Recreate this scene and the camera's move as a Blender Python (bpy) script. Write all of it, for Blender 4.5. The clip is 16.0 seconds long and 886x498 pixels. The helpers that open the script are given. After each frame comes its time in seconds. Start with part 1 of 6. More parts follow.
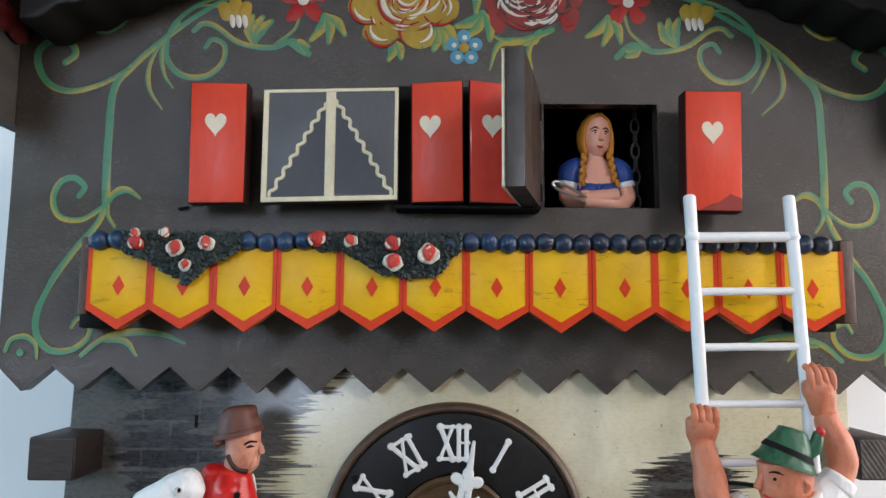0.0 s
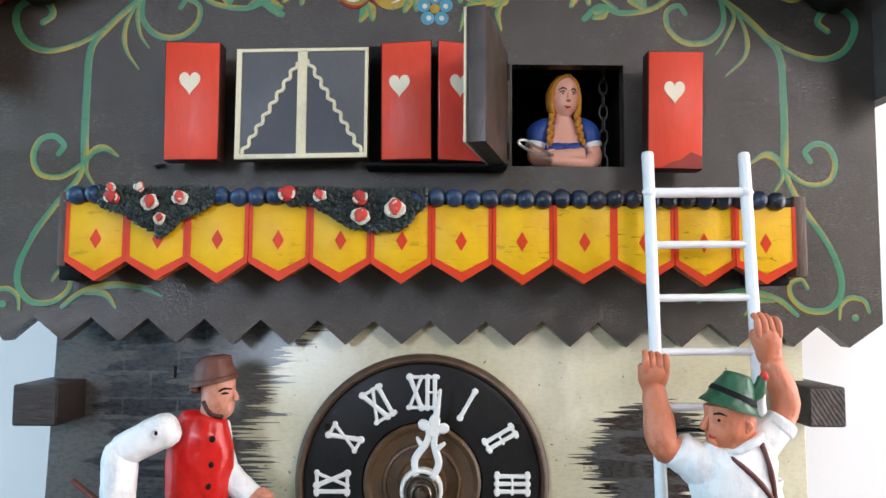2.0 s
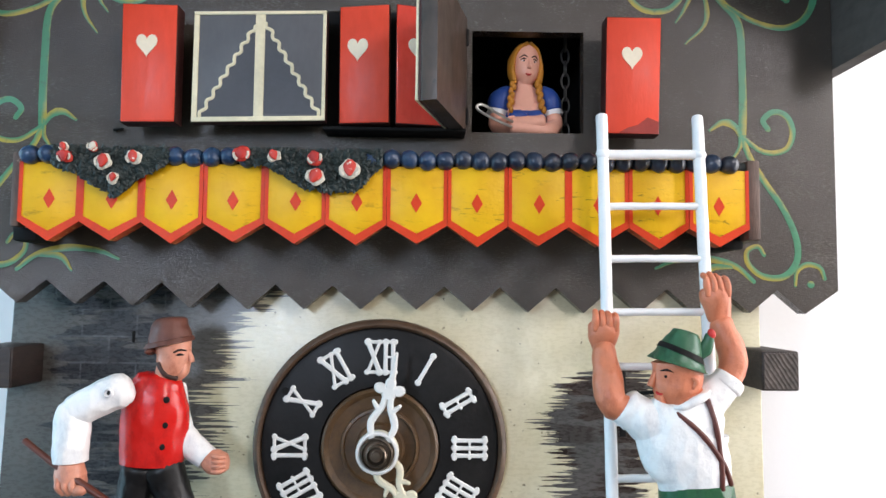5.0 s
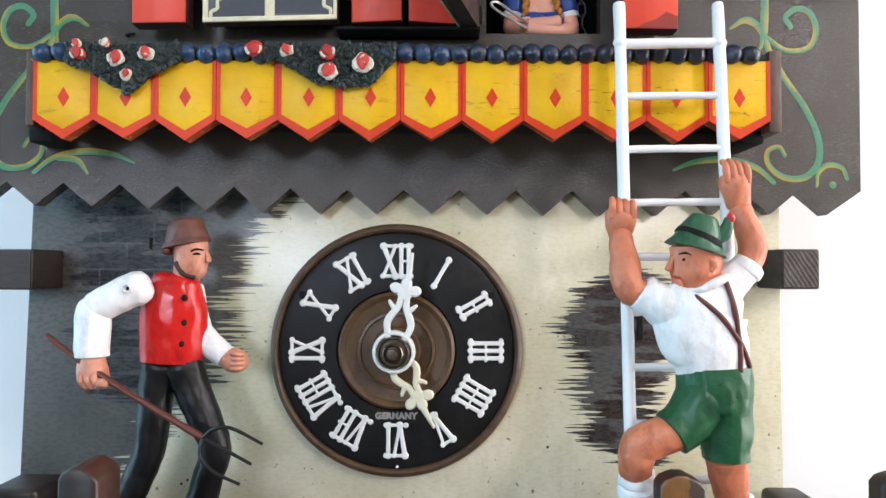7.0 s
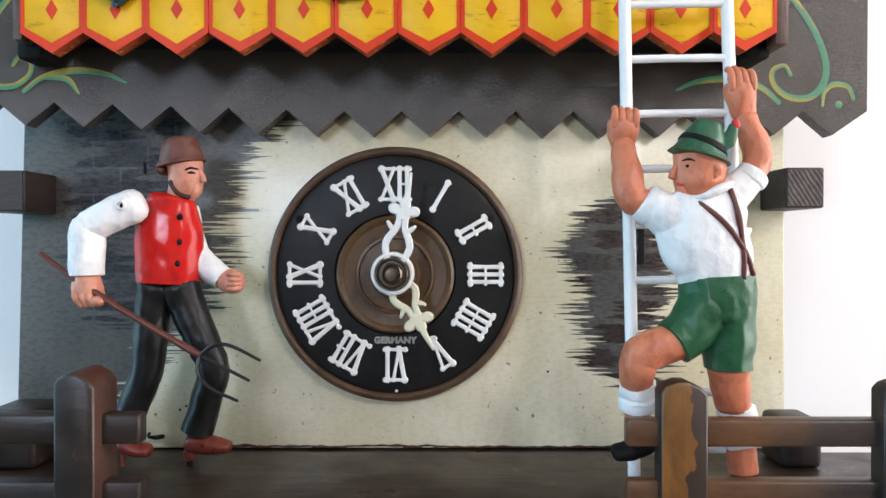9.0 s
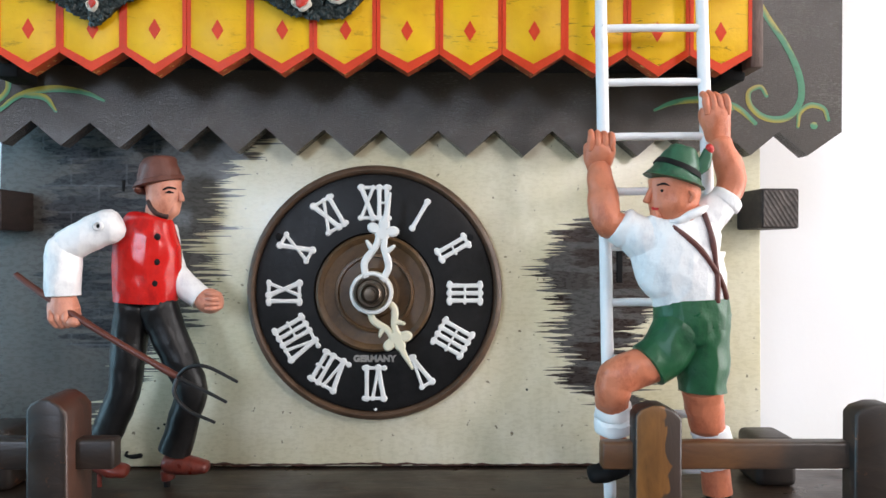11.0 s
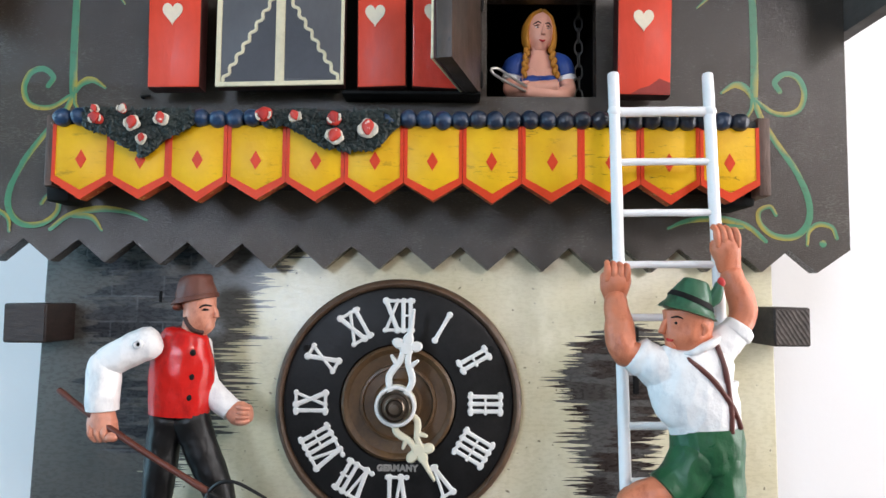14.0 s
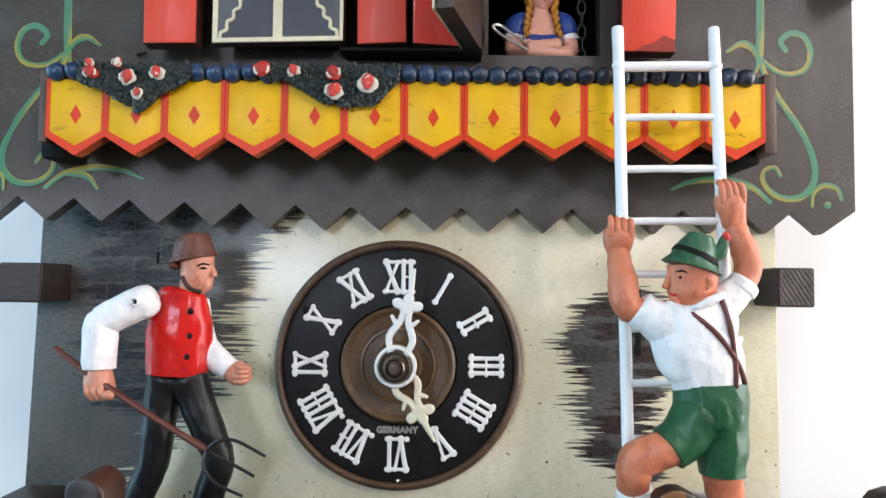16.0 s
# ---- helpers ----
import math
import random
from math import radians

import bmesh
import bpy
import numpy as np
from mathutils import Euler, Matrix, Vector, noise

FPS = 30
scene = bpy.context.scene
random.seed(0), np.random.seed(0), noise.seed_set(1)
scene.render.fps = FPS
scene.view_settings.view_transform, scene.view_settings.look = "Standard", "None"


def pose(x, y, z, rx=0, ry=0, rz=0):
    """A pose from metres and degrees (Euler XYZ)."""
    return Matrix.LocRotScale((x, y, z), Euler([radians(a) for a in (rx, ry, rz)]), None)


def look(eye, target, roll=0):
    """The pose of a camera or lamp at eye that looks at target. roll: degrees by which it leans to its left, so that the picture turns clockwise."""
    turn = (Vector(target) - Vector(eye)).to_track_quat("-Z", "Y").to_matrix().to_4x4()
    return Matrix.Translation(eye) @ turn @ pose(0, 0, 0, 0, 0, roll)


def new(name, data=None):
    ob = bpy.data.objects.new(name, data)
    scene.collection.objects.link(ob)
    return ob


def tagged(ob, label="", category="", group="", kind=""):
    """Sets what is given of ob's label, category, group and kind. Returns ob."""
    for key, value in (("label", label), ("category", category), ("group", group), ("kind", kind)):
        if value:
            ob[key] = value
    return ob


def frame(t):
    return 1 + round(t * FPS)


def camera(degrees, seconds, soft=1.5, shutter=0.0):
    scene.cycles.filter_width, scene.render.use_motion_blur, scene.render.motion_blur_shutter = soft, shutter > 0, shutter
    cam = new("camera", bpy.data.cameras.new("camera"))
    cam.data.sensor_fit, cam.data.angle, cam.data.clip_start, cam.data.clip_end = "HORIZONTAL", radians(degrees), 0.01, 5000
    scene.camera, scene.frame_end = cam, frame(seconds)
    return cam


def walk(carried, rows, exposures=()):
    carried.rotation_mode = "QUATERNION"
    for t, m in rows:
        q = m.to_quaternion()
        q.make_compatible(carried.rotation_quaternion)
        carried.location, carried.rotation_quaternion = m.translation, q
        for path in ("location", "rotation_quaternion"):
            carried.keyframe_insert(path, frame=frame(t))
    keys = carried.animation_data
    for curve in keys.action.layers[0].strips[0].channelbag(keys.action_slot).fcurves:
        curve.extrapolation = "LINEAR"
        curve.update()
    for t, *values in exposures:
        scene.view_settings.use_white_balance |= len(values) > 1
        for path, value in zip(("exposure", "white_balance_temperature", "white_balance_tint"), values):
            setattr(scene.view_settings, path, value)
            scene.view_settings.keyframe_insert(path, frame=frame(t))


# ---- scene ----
cam = camera(65.2, 16.0)
PATH = [
    (0, (-0.006, -0.282, 1.682), (0.003, 1.706, 1.899), 0.3),
    (0.5, (-0.009, -0.3, 1.687), (-0.01, 1.691, 1.881), 0.1),
    (1, (0.001, -0.301, 1.679), (-0.002, 1.693, 1.839), 0.2),
    (1.5, (0.005, -0.298, 1.675), (0.013, 1.697, 1.822), -0.0),
    (2, (0.006, -0.29, 1.674), (0.018, 1.704, 1.818), 0.4),
    (2.5, (0.008, -0.288, 1.679), (0.021, 1.706, 1.837), 0.5),
    (3, (0.011, -0.286, 1.678), (0.029, 1.709, 1.812), 0.4),
    (3.5, (0.016, -0.288, 1.672), (0.055, 1.708, 1.789), 0.2),
    (3.7, (0.018, -0.29, 1.666), (0.063, 1.707, 1.768), 0.4),
    (5.8, (0.02, -0.289, 1.657), (0.043, 1.705, 1.806), 0.5),
    (6, (0.02, -0.288, 1.652), (0.043, 1.707, 1.787), 0.3),
    (6.5, (0.017, -0.287, 1.643), (0.02, 1.711, 1.747), 0.4),
    (7, (0.02, -0.287, 1.634), (0.011, 1.713, 1.685), 0.2),
    (7.5, (0.019, -0.285, 1.628), (0.012, 1.715, 1.669), 0.2),
    (8, (0.018, -0.286, 1.622), (0.015, 1.714, 1.639), 0.1),
    (8.5, (0.019, -0.283, 1.614), (0.003, 1.717, 1.603), -0.1),
    (9, (0.02, -0.283, 1.613), (0.014, 1.717, 1.593), 0.0),
    (11.3, (0.026, -0.284, 1.62), (0.051, 1.716, 1.609), 0.1),
    (11.5, (0.03, -0.288, 1.62), (0.039, 1.712, 1.625), 0.0),
    (12, (0.027, -0.289, 1.618), (0.023, 1.711, 1.62), 0.1),
    (12.5, (0.028, -0.289, 1.616), (0.029, 1.711, 1.603), 0.2),
    (13, (0.024, -0.294, 1.629), (0.014, 1.705, 1.681), 0.5),
    (13.5, (0.021, -0.297, 1.637), (0.007, 1.7, 1.745), 0.5),
    (14, (0.021, -0.296, 1.645), (0.001, 1.7, 1.777), 0.5),
    (14.5, (0.021, -0.294, 1.64), (-0.005, 1.701, 1.776), 0.4),
    (15, (0.019, -0.294, 1.639), (-0.005, 1.702, 1.764), 0.4),
    (15.5, (0.016, -0.293, 1.636), (-0.008, 1.703, 1.759), 0.5),
    (16, (0.02, -0.292, 1.634), (0.006, 1.706, 1.731), 0.6),
]
walk(cam, [(t, look(eye, target, roll)) for t, eye, target, roll in PATH],
     exposures=[(0.0, -0.28, 6420, 14), (0.5, -0.08, 6420, 14), (1.0, 0.04, 6420, 14), (3.5, 0.08, 6420, 14), (7.0, 0.22, 6420, 14), (9.0, 0.08, 6420, 14), (12.0, 0.04, 6420, 14), (13.3, 0.00, 6420, 14), (14.5, 0.10, 6420, 14), (16.0, 0.14, 6420, 14)])

# ---- world and light ----
ZC = 1.6                     # height of the dial's centre over the room's floor
BACK = 0.15                  # the room wall that carries the clock
W_WEST, W_EAST_FILL, W_SOUTH_A, W_SOUTH_B = 14.5, 23, 8, 10   # watts of the daylight in the window openings; the east one is added fill

world = bpy.data.worlds.new("daylight")
scene.world = world
world.use_nodes = True
wn = world.node_tree.nodes
sky = wn.new("ShaderNodeTexSky")
sky.sky_type = "NISHITA"
sky.sun_disc = False
sky.sun_elevation = radians(38)
sky.sun_rotation = radians(150)
wn["Background"].inputs["Strength"].default_value = 0.06
world.node_tree.links.new(sky.outputs["Color"], wn["Background"].inputs["Color"])


def window_light(name, place, target, sx, sy, watts, colour):
    lamp = bpy.data.lights.new(name, "AREA")
    lamp.shape, lamp.size, lamp.size_y, lamp.energy, lamp.color = "RECTANGLE", sx, sy, watts, colour
    ob = new(name, lamp)
    ob.matrix_world = look(place, target)
    return ob


# ---- materials ----
def rgb(r, g, b):
    """Linear colour from screen values 0..255."""
    f = lambda c: (c / 255 / 12.92) if c <= 10 else ((c / 255 + 0.055) / 1.055) ** 2.4
    return (f(r), f(g), f(b), 1.0)


class Nodes:
    """A small helper to wire node materials."""

    def __init__(self, name):
        self.mat = bpy.data.materials.new(name)
        self.mat.use_nodes = True
        self.tree = self.mat.node_tree
        self.bsdf = self.tree.nodes["Principled BSDF"]
        self.co = self.tree.nodes.new("ShaderNodeTexCoord")

    def add(self, kind, **inputs):
        n = self.tree.nodes.new(kind)
        for k, v in inputs.items():
            self.put(n.inputs[k.replace("_", " ")], v)
        return n

    def put(self, socket, v):
        if isinstance(v, bpy.types.NodeSocket):
            self.tree.links.new(v, socket)
        else:
            socket.default_value = v

    def noise(self, scale, detail=4.0, rough=0.55, stretch=None, distort=0.0):
        vec = self.co.outputs["Object"]
        if stretch:
            m = self.tree.nodes.new("ShaderNodeMapping")
            m.inputs["Scale"].default_value = stretch
            self.tree.links.new(vec, m.inputs["Vector"])
            vec = m.outputs["Vector"]
        n = self.add("ShaderNodeTexNoise", Scale=scale, Detail=detail, Roughness=rough, Distortion=distort)
        self.tree.links.new(vec, n.inputs["Vector"])
        return n.outputs["Fac"]

    def math(self, op, a, b=0.0, c=0.0, clamp=False):
        n = self.tree.nodes.new("ShaderNodeMath")
        n.operation, n.use_clamp = op, clamp
        for i, v in enumerate((a, b, c)):
            self.put(n.inputs[i], v)
        return n.outputs[0]

    def span(self, v, a, b, c=0.0, d=1.0):
        n = self.tree.nodes.new("ShaderNodeMapRange")
        for i, w in enumerate((v, a, b, c, d)):
            self.put(n.inputs[i], w)
        return n.outputs[0]

    def mix(self, fac, a, b, blend="MIX"):
        n = self.tree.nodes.new("ShaderNodeMix")
        n.data_type, n.blend_type = "RGBA", blend
        self.put(n.inputs["Factor"], fac)
        self.put(n.inputs["A"], a)
        self.put(n.inputs["B"], b)
        return n.outputs["Result"]

    def ramp(self, v, stops):
        n = self.tree.nodes.new("ShaderNodeValToRGB")
        self.put(n.inputs["Fac"], v)
        el = n.color_ramp.elements
        while len(el) < len(stops):
            el.new(0.5)
        for e, (p, c) in zip(el, stops):
            e.position = p
            e.color = c if len(c) == 4 else (*c, 1.0)
        return n.outputs["Color"]

    def finish(self, colour, rough=0.5, bump=None, strength=0.3, depth=0.001, metal=0.0, spec=0.5):
        self.put(self.bsdf.inputs["Base Color"], colour)
        self.put(self.bsdf.inputs["Roughness"], rough)
        self.put(self.bsdf.inputs["Metallic"], metal)
        self.put(self.bsdf.inputs["Specular IOR Level"], spec)
        if bump is not None:
            n = self.add("ShaderNodeBump", Strength=strength, Distance=depth)
            self.tree.links.new(bump, n.inputs["Height"])
            self.tree.links.new(n.outputs["Normal"], self.bsdf.inputs["Normal"])
        return self.mat


def paint(name, col, rough=0.42, vary=0.25, grain=(1, 1, 1), scale=500, bump=0.25, chips=None, amount=0.66, tint=0.12, spec=0.35, depth=0.0004, wash=None, wash_scale=90, knife=0.0):
    """Brushed paint on carved wood: large stains, fine grain, chips down to another colour."""
    k = Nodes(name)
    dark = tuple(c * (1 - vary) for c in col[:3]) + (1,)
    light = tuple(min(1.0, c * (1 + vary * 0.6) + 0.01) for c in col[:3]) + (1,)
    big = k.noise(70, 3)
    fine = k.noise(scale, 5, 0.65, stretch=grain)
    info = k.tree.nodes.new("ShaderNodeObjectInfo").outputs["Random"]
    both = k.math("ADD", k.math("MULTIPLY", big, 0.55), k.math("MULTIPLY", fine, 0.45))
    both = k.math("ADD", both, k.math("MULTIPLY", k.math("SUBTRACT", info, 0.5), tint))
    c = k.mix(k.span(both, 0.3, 0.7), dark, light)
    if wash:
        c = k.mix(k.span(k.noise(wash_scale, 6, 0.72, stretch=(1, 1, 0.55)), 0.50, 0.66, 0.0, 0.8), c, wash)
    if chips:
        mask = k.span(k.noise(420, 5, 0.7), amount, amount + 0.03)
        c = k.mix(mask, c, chips)
    r = k.span(fine, 0.25, 0.75, rough - 0.1, rough + 0.12)
    if knife:
        # shallow cuts left by the carver's knife under the paint
        v = k.add("ShaderNodeTexVoronoi", Scale=210.0)
        v.feature = "SMOOTH_F1"
        v.inputs["Smoothness"].default_value = 0.25
        bent = k.tree.nodes.new("ShaderNodeMapping")
        bent.inputs["Scale"].default_value = (1.0, 1.0, 0.6)
        k.tree.links.new(k.co.outputs["Object"], bent.inputs["Vector"])
        k.tree.links.new(bent.outputs["Vector"], v.inputs["Vector"])
        fine = k.math("ADD", k.math("MULTIPLY", v.outputs["Distance"], knife * 2.6), k.math("MULTIPLY", fine, 0.9))
    return k.finish(c, r, fine, bump, depth, spec=spec)


def stained(name, a, b, scale=220, grain=(1, 1, 1), rough=0.5, scratch=None):
    """Stained, worn wood with grain along one axis."""
    k = Nodes(name)
    g = k.noise(scale, 6, 0.65, stretch=grain, distort=0.6)
    w = k.noise(45, 4, 0.6)
    c = k.mix(k.span(g, 0.3, 0.72), a, b)
    c = k.mix(k.span(w, 0.35, 0.75, 0.0, 0.55), c, tuple(x * 0.5 for x in a[:3]) + (1,))
    if scratch:
        c = k.mix(k.span(k.noise(150, 6, 0.75), 0.63, 0.68), c, scratch)
    return k.finish(c, k.span(w, 0.3, 0.7, rough - 0.12, rough + 0.15), g, 0.35, 0.0006)


M = {}
# dark grey-brown gable board, brushed across and down
k = Nodes("gable_paint")
weave = k.noise(4200, 3, 0.6, stretch=(0.22, 1, 1))
up = k.noise(3600, 3, 0.6, stretch=(1, 1, 0.14))
big = k.noise(26, 4, 0.6)
c = k.mix(k.span(big, 0.3, 0.72), rgb(59, 53, 48), rgb(73, 66, 58))
c = k.mix(k.span(weave, 0.5, 0.85, 0.0, 0.16), c, rgb(90, 84, 78))
c = k.mix(k.span(k.noise(420, 5, 0.7), 0.70, 0.73), c, rgb(120, 114, 104))
crackle = k.span(k.noise(3400, 3, 0.6, stretch=(0.16, 1, 1)), 0.42, 0.70)
ribs = k.span(up, 0.5, 0.66)
hgt = k.math("ADD", k.math("ADD", k.math("MULTIPLY", weave, 0.4), k.math("MULTIPLY", crackle, 0.6)), k.math("MULTIPLY", ribs, 0.32))
M["gable"] = k.finish(c, k.math("ADD", k.span(big, 0.3, 0.7, 0.20, 0.27), k.math("MULTIPLY", crackle, 0.05)), hgt, 0.36, 0.00022)

# lower wall: cream distemper with grey painted masonry, ragged brush ends
k = Nodes("cream_wall_paint")
sep = k.add("ShaderNodeSeparateXYZ")
k.tree.links.new(k.co.outputs["Object"], sep.inputs[0])
X, Z = sep.outputs["X"], k.math("SUBTRACT", sep.outputs["Z"], 0.09)
zz = k.span(Z, -0.075, 0.075)
strokes = k.noise(130, 3, 0.62, stretch=(0.12, 1, 6.4))
wide = k.noise(60, 2, 0.5, stretch=(0.25, 1, 1.6))
jag = k.math("ADD", k.math("MULTIPLY", k.math("SUBTRACT", strokes, 0.5), 0.084), k.math("MULTIPLY", k.math("SUBTRACT", wide, 0.5), 0.03))
g4 = lambda v: (v, v, v, 1)


def edge(stops):
    """An outline over the height: pairs of height and place, as a grey ramp."""
    v = k.ramp(zz, [((h + 0.075) / 0.15, g4((x + 0.16) / 0.32)) for h, x in stops])
    return k.math("SUBTRACT", k.math("MULTIPLY", v, 0.32), 0.16)


left_edge = edge([(-0.075, -0.115), (-0.046, -0.112), (-0.038, -0.098), (-0.026, -0.092), (-0.014, -0.078), (0.0, -0.070), (0.03, -0.066), (0.05, -0.058), (0.068, -0.040)])
mask_l = k.math("GREATER_THAN", k.math("ADD", left_edge, k.math("MULTIPLY", jag, 0.78)), X)
ra = edge([(-0.058, 0.120), (-0.051, 0.095), (-0.037, 0.080), (-0.025, 0.077), (-0.013, 0.074), (0.0, 0.072), (0.0095, 0.0650), (0.016, 0.070), (0.024, 0.077), (0.032, 0.087), (0.038, 0.118)])
rb = edge([(-0.058, 0.09), (-0.045, 0.108), (-0.02, 0.106), (0.0, 0.114), (0.026, 0.116), (0.036, 0.09)])
jag2 = k.math("MULTIPLY", jag, 0.62)
mask_r = k.math("MULTIPLY", k.math("GREATER_THAN", X, k.math("ADD", ra, jag2)), k.math("LESS_THAN", X, k.math("ADD", rb, jag2)))
mask = k.math("MAXIMUM", mask_l, mask_r)
brick = k.tree.nodes.new("ShaderNodeTexBrick")
bv = k.add("ShaderNodeCombineXYZ")
k.tree.links.new(X, bv.inputs[0])
k.tree.links.new(Z, bv.inputs[1])
k.tree.links.new(bv.outputs[0], brick.inputs["Vector"])
for key, v in (("Scale", 1.0), ("Mortar Size", 0.0006), ("Mortar Smooth", 1.0), ("Brick Width", 0.0225), ("Row Height", 0.0108), ("Bias", -0.1)):
    brick.inputs[key].default_value = v
brick.inputs["Color1"].default_value, brick.inputs["Color2"].default_value, brick.inputs["Mortar"].default_value = g4(0.0), g4(0.35), g4(1.0)
rag = k.span(k.math("ADD", k.noise(95, 3, 0.6, stretch=(0.3, 1, 2.6)), k.math("MULTIPLY", k.noise(22, 2), 0.6)), 0.79, 0.85)
grey = k.mix(k.noise(30, 3), rgb(82, 80, 77), rgb(98, 96, 92))
thin = k.span(k.noise(150, 4, 0.65, stretch=(0.6, 1, 1)), 0.40, 0.60, 0.25, 0.95)
tone = k.mix(k.math("MULTIPLY", brick.outputs["Color"], thin), rgb(46, 47, 50), rgb(108, 110, 112))
low = k.span(Z, -0.034, -0.010, 1.0, 0.0)
side = k.math("MAXIMUM", k.span(X, -0.142, -0.118, 1.0, 0.0), k.span(X, -0.100, -0.080, 0.0, 1.0))
rag = k.math("MAXIMUM", rag, k.math("GREATER_THAN", k.math("ADD", k.math("MAXIMUM", low, side), k.math("MULTIPLY", k.math("SUBTRACT", k.noise(100, 3, 0.6, stretch=(0.10, 1, 1.3)), 0.5), 2.4)), 0.5))
masonry = k.mix(rag, tone, grey)
# the patch by the ladder: plain grey with ragged dark brown bricks here and there
bx = k.math("ADD", X, k.math("MULTIPLY", k.math("SUBTRACT", strokes, 0.5), 0.030))
bz = k.math("ADD", Z, k.math("MULTIPLY", k.math("SUBTRACT", k.noise(120, 3), 0.5), 0.004))
bv2 = k.add("ShaderNodeCombineXYZ")
k.tree.links.new(bx, bv2.inputs[0])
k.tree.links.new(bz, bv2.inputs[1])
brick2 = k.tree.nodes.new("ShaderNodeTexBrick")
k.tree.links.new(bv2.outputs[0], brick2.inputs["Vector"])
for key, v in (("Scale", 1.0), ("Mortar Size", 0.0013), ("Mortar Smooth", 0.2), ("Brick Width", 0.0200), ("Row Height", 0.0098), ("Bias", 0.0)):
    brick2.inputs[key].default_value = v
brick2.inputs["Color1"].default_value, brick2.inputs["Color2"].default_value, brick2.inputs["Mortar"].default_value = g4(0.0), g4(0.5), g4(1.0)
dark = k.span(brick2.outputs["Color"], 0.24, 0.34, 1.0, 0.0)
plain = k.mix(k.noise(60, 3), rgb(70, 69, 68), rgb(88, 86, 84))
masonry = k.mix(mask_r, masonry, k.mix(dark, plain, k.mix(k.noise(90, 4), rgb(40, 33, 31), rgb(58, 48, 44))))
cream = k.mix(k.span(k.noise(18, 4, 0.6), 0.3, 0.7), rgb(201, 192, 156), rgb(221, 216, 194))
cream = k.mix(k.span(k.noise(240, 4, 0.6, stretch=(1, 1, 0.3)), 0.45, 0.8, 0, 0.35), cream, rgb(188, 180, 146))
cream = k.mix(k.span(k.noise(70, 5, 0.65, stretch=(1.6, 1, 0.7)), 0.56, 0.74, 0, 0.4), cream, rgb(190, 182, 152))
cream = k.mix(k.span(k.noise(330, 3, 0.5), 0.685, 0.72, 0, 0.85), cream, rgb(104, 94, 70))
fine = k.noise(800, 4, 0.6, stretch=(0.4, 1, 1))
M["wall"] = k.finish(k.mix(mask, cream, masonry), k.span(fine, 0.3, 0.7, 0.22, 0.34), fine, 0.16, 0.00026)

M["red_gloss"] = paint("glossy_red_shutter_paint", rgb(222, 62, 44), 0.14, 0.15, grain=(1, 1, 0.6), scale=260, bump=0.45, spec=0.6)
M["red"] = paint("red_shutter_paint", rgb(226, 70, 42), 0.42, 0.12, grain=(1, 1, 0.3), scale=350, bump=0.35)
M["orange"] = paint("orange_red_border_paint", rgb(210, 58, 14), 0.42, 0.15, spec=0.2)
k = Nodes("yellow_tile_paint")
c = k.mix(k.span(k.noise(60, 4), 0.3, 0.7), rgb(214, 160, 8), rgb(234, 186, 18))
c = k.mix(k.span(k.noise(260, 6, 0.7, stretch=(0.35, 1, 1)), 0.60, 0.72, 0, 0.7), c, rgb(150, 112, 18))
sy = k.add("ShaderNodeSeparateXYZ")
k.tree.links.new(k.co.outputs["Object"], sy.inputs[0])
rub = k.math("MULTIPLY", k.span(k.noise(420, 5, 0.75, stretch=(0.16, 1, 1.0), distort=0.8), 0.60, 0.67, 0, 0.85), k.span(sy.outputs["X"], -0.03, 0.09, 0.12, 1.0))
c = k.mix(rub, c, rgb(70, 55, 20))
M["yellow"] = k.finish(c, 0.42, k.noise(500, 4), 0.3, 0.0004, spec=0.25)
M["cream"] = paint("cream_line_paint", rgb(234, 224, 190), 0.5, 0.2)
M["heart"] = paint("ivory_heart_paint", rgb(238, 226, 200), 0.5, 0.1)
M["pane"] = paint("slate_grey_pane_paint", rgb(92, 94, 98), 0.45, 0.14, grain=(1, 1, 0.3))
M["pane_dark"] = paint("dark_slate_paint", rgb(68, 70, 76), 0.45, 0.14)
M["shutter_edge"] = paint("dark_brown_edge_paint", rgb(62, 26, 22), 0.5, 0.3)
M["tile_edge"] = paint("ochre_orange_edge_paint", rgb(168, 68, 26), 0.5, 0.3, chips=rgb(206, 160, 90), amount=0.58)
M["black"] = paint("black_lacquer", rgb(26, 24, 24), 0.35, 0.3)
M["dull_black"] = paint("dull_black_paint", rgb(14, 13, 13), 0.7, 0.3, spec=0.15)
M["white"] = paint("white_enamel", rgb(238, 238, 238), 0.35, 0.06, bump=0.35, scale=260)
M["numeral"] = paint("white_numeral_plastic", rgb(236, 236, 232), 0.4, 0.06)
M["ivory"] = paint("ivory_pointer_plastic", rgb(228, 222, 196), 0.4, 0.08)
M["chapter"] = paint("black_chapter_ring_plastic", rgb(17, 16, 16), 0.42, 0.2, spec=0.2)
M["rim"] = stained("brown_dial_rim", rgb(72, 54, 40), rgb(112, 86, 66), 120, rough=0.42)
M["turned"] = stained("turned_brown_wood", rgb(78, 56, 34), rgb(112, 84, 54), 300, rough=0.4)
M["metal"] = Nodes("dark_brass").finish(rgb(110, 98, 86), 0.32, metal=0.85)
M["steel"] = Nodes("worn_steel").finish(rgb(196, 194, 190), 0.35, metal=0.9)
M["chain"] = Nodes("dark_chain_steel").finish(rgb(120, 118, 116), 0.3, metal=0.9)
M["beam"] = stained("dark_stained_beam", rgb(36, 28, 25), rgb(62, 49, 43), 260, grain=(0.6, 1, 2.5), rough=0.5)
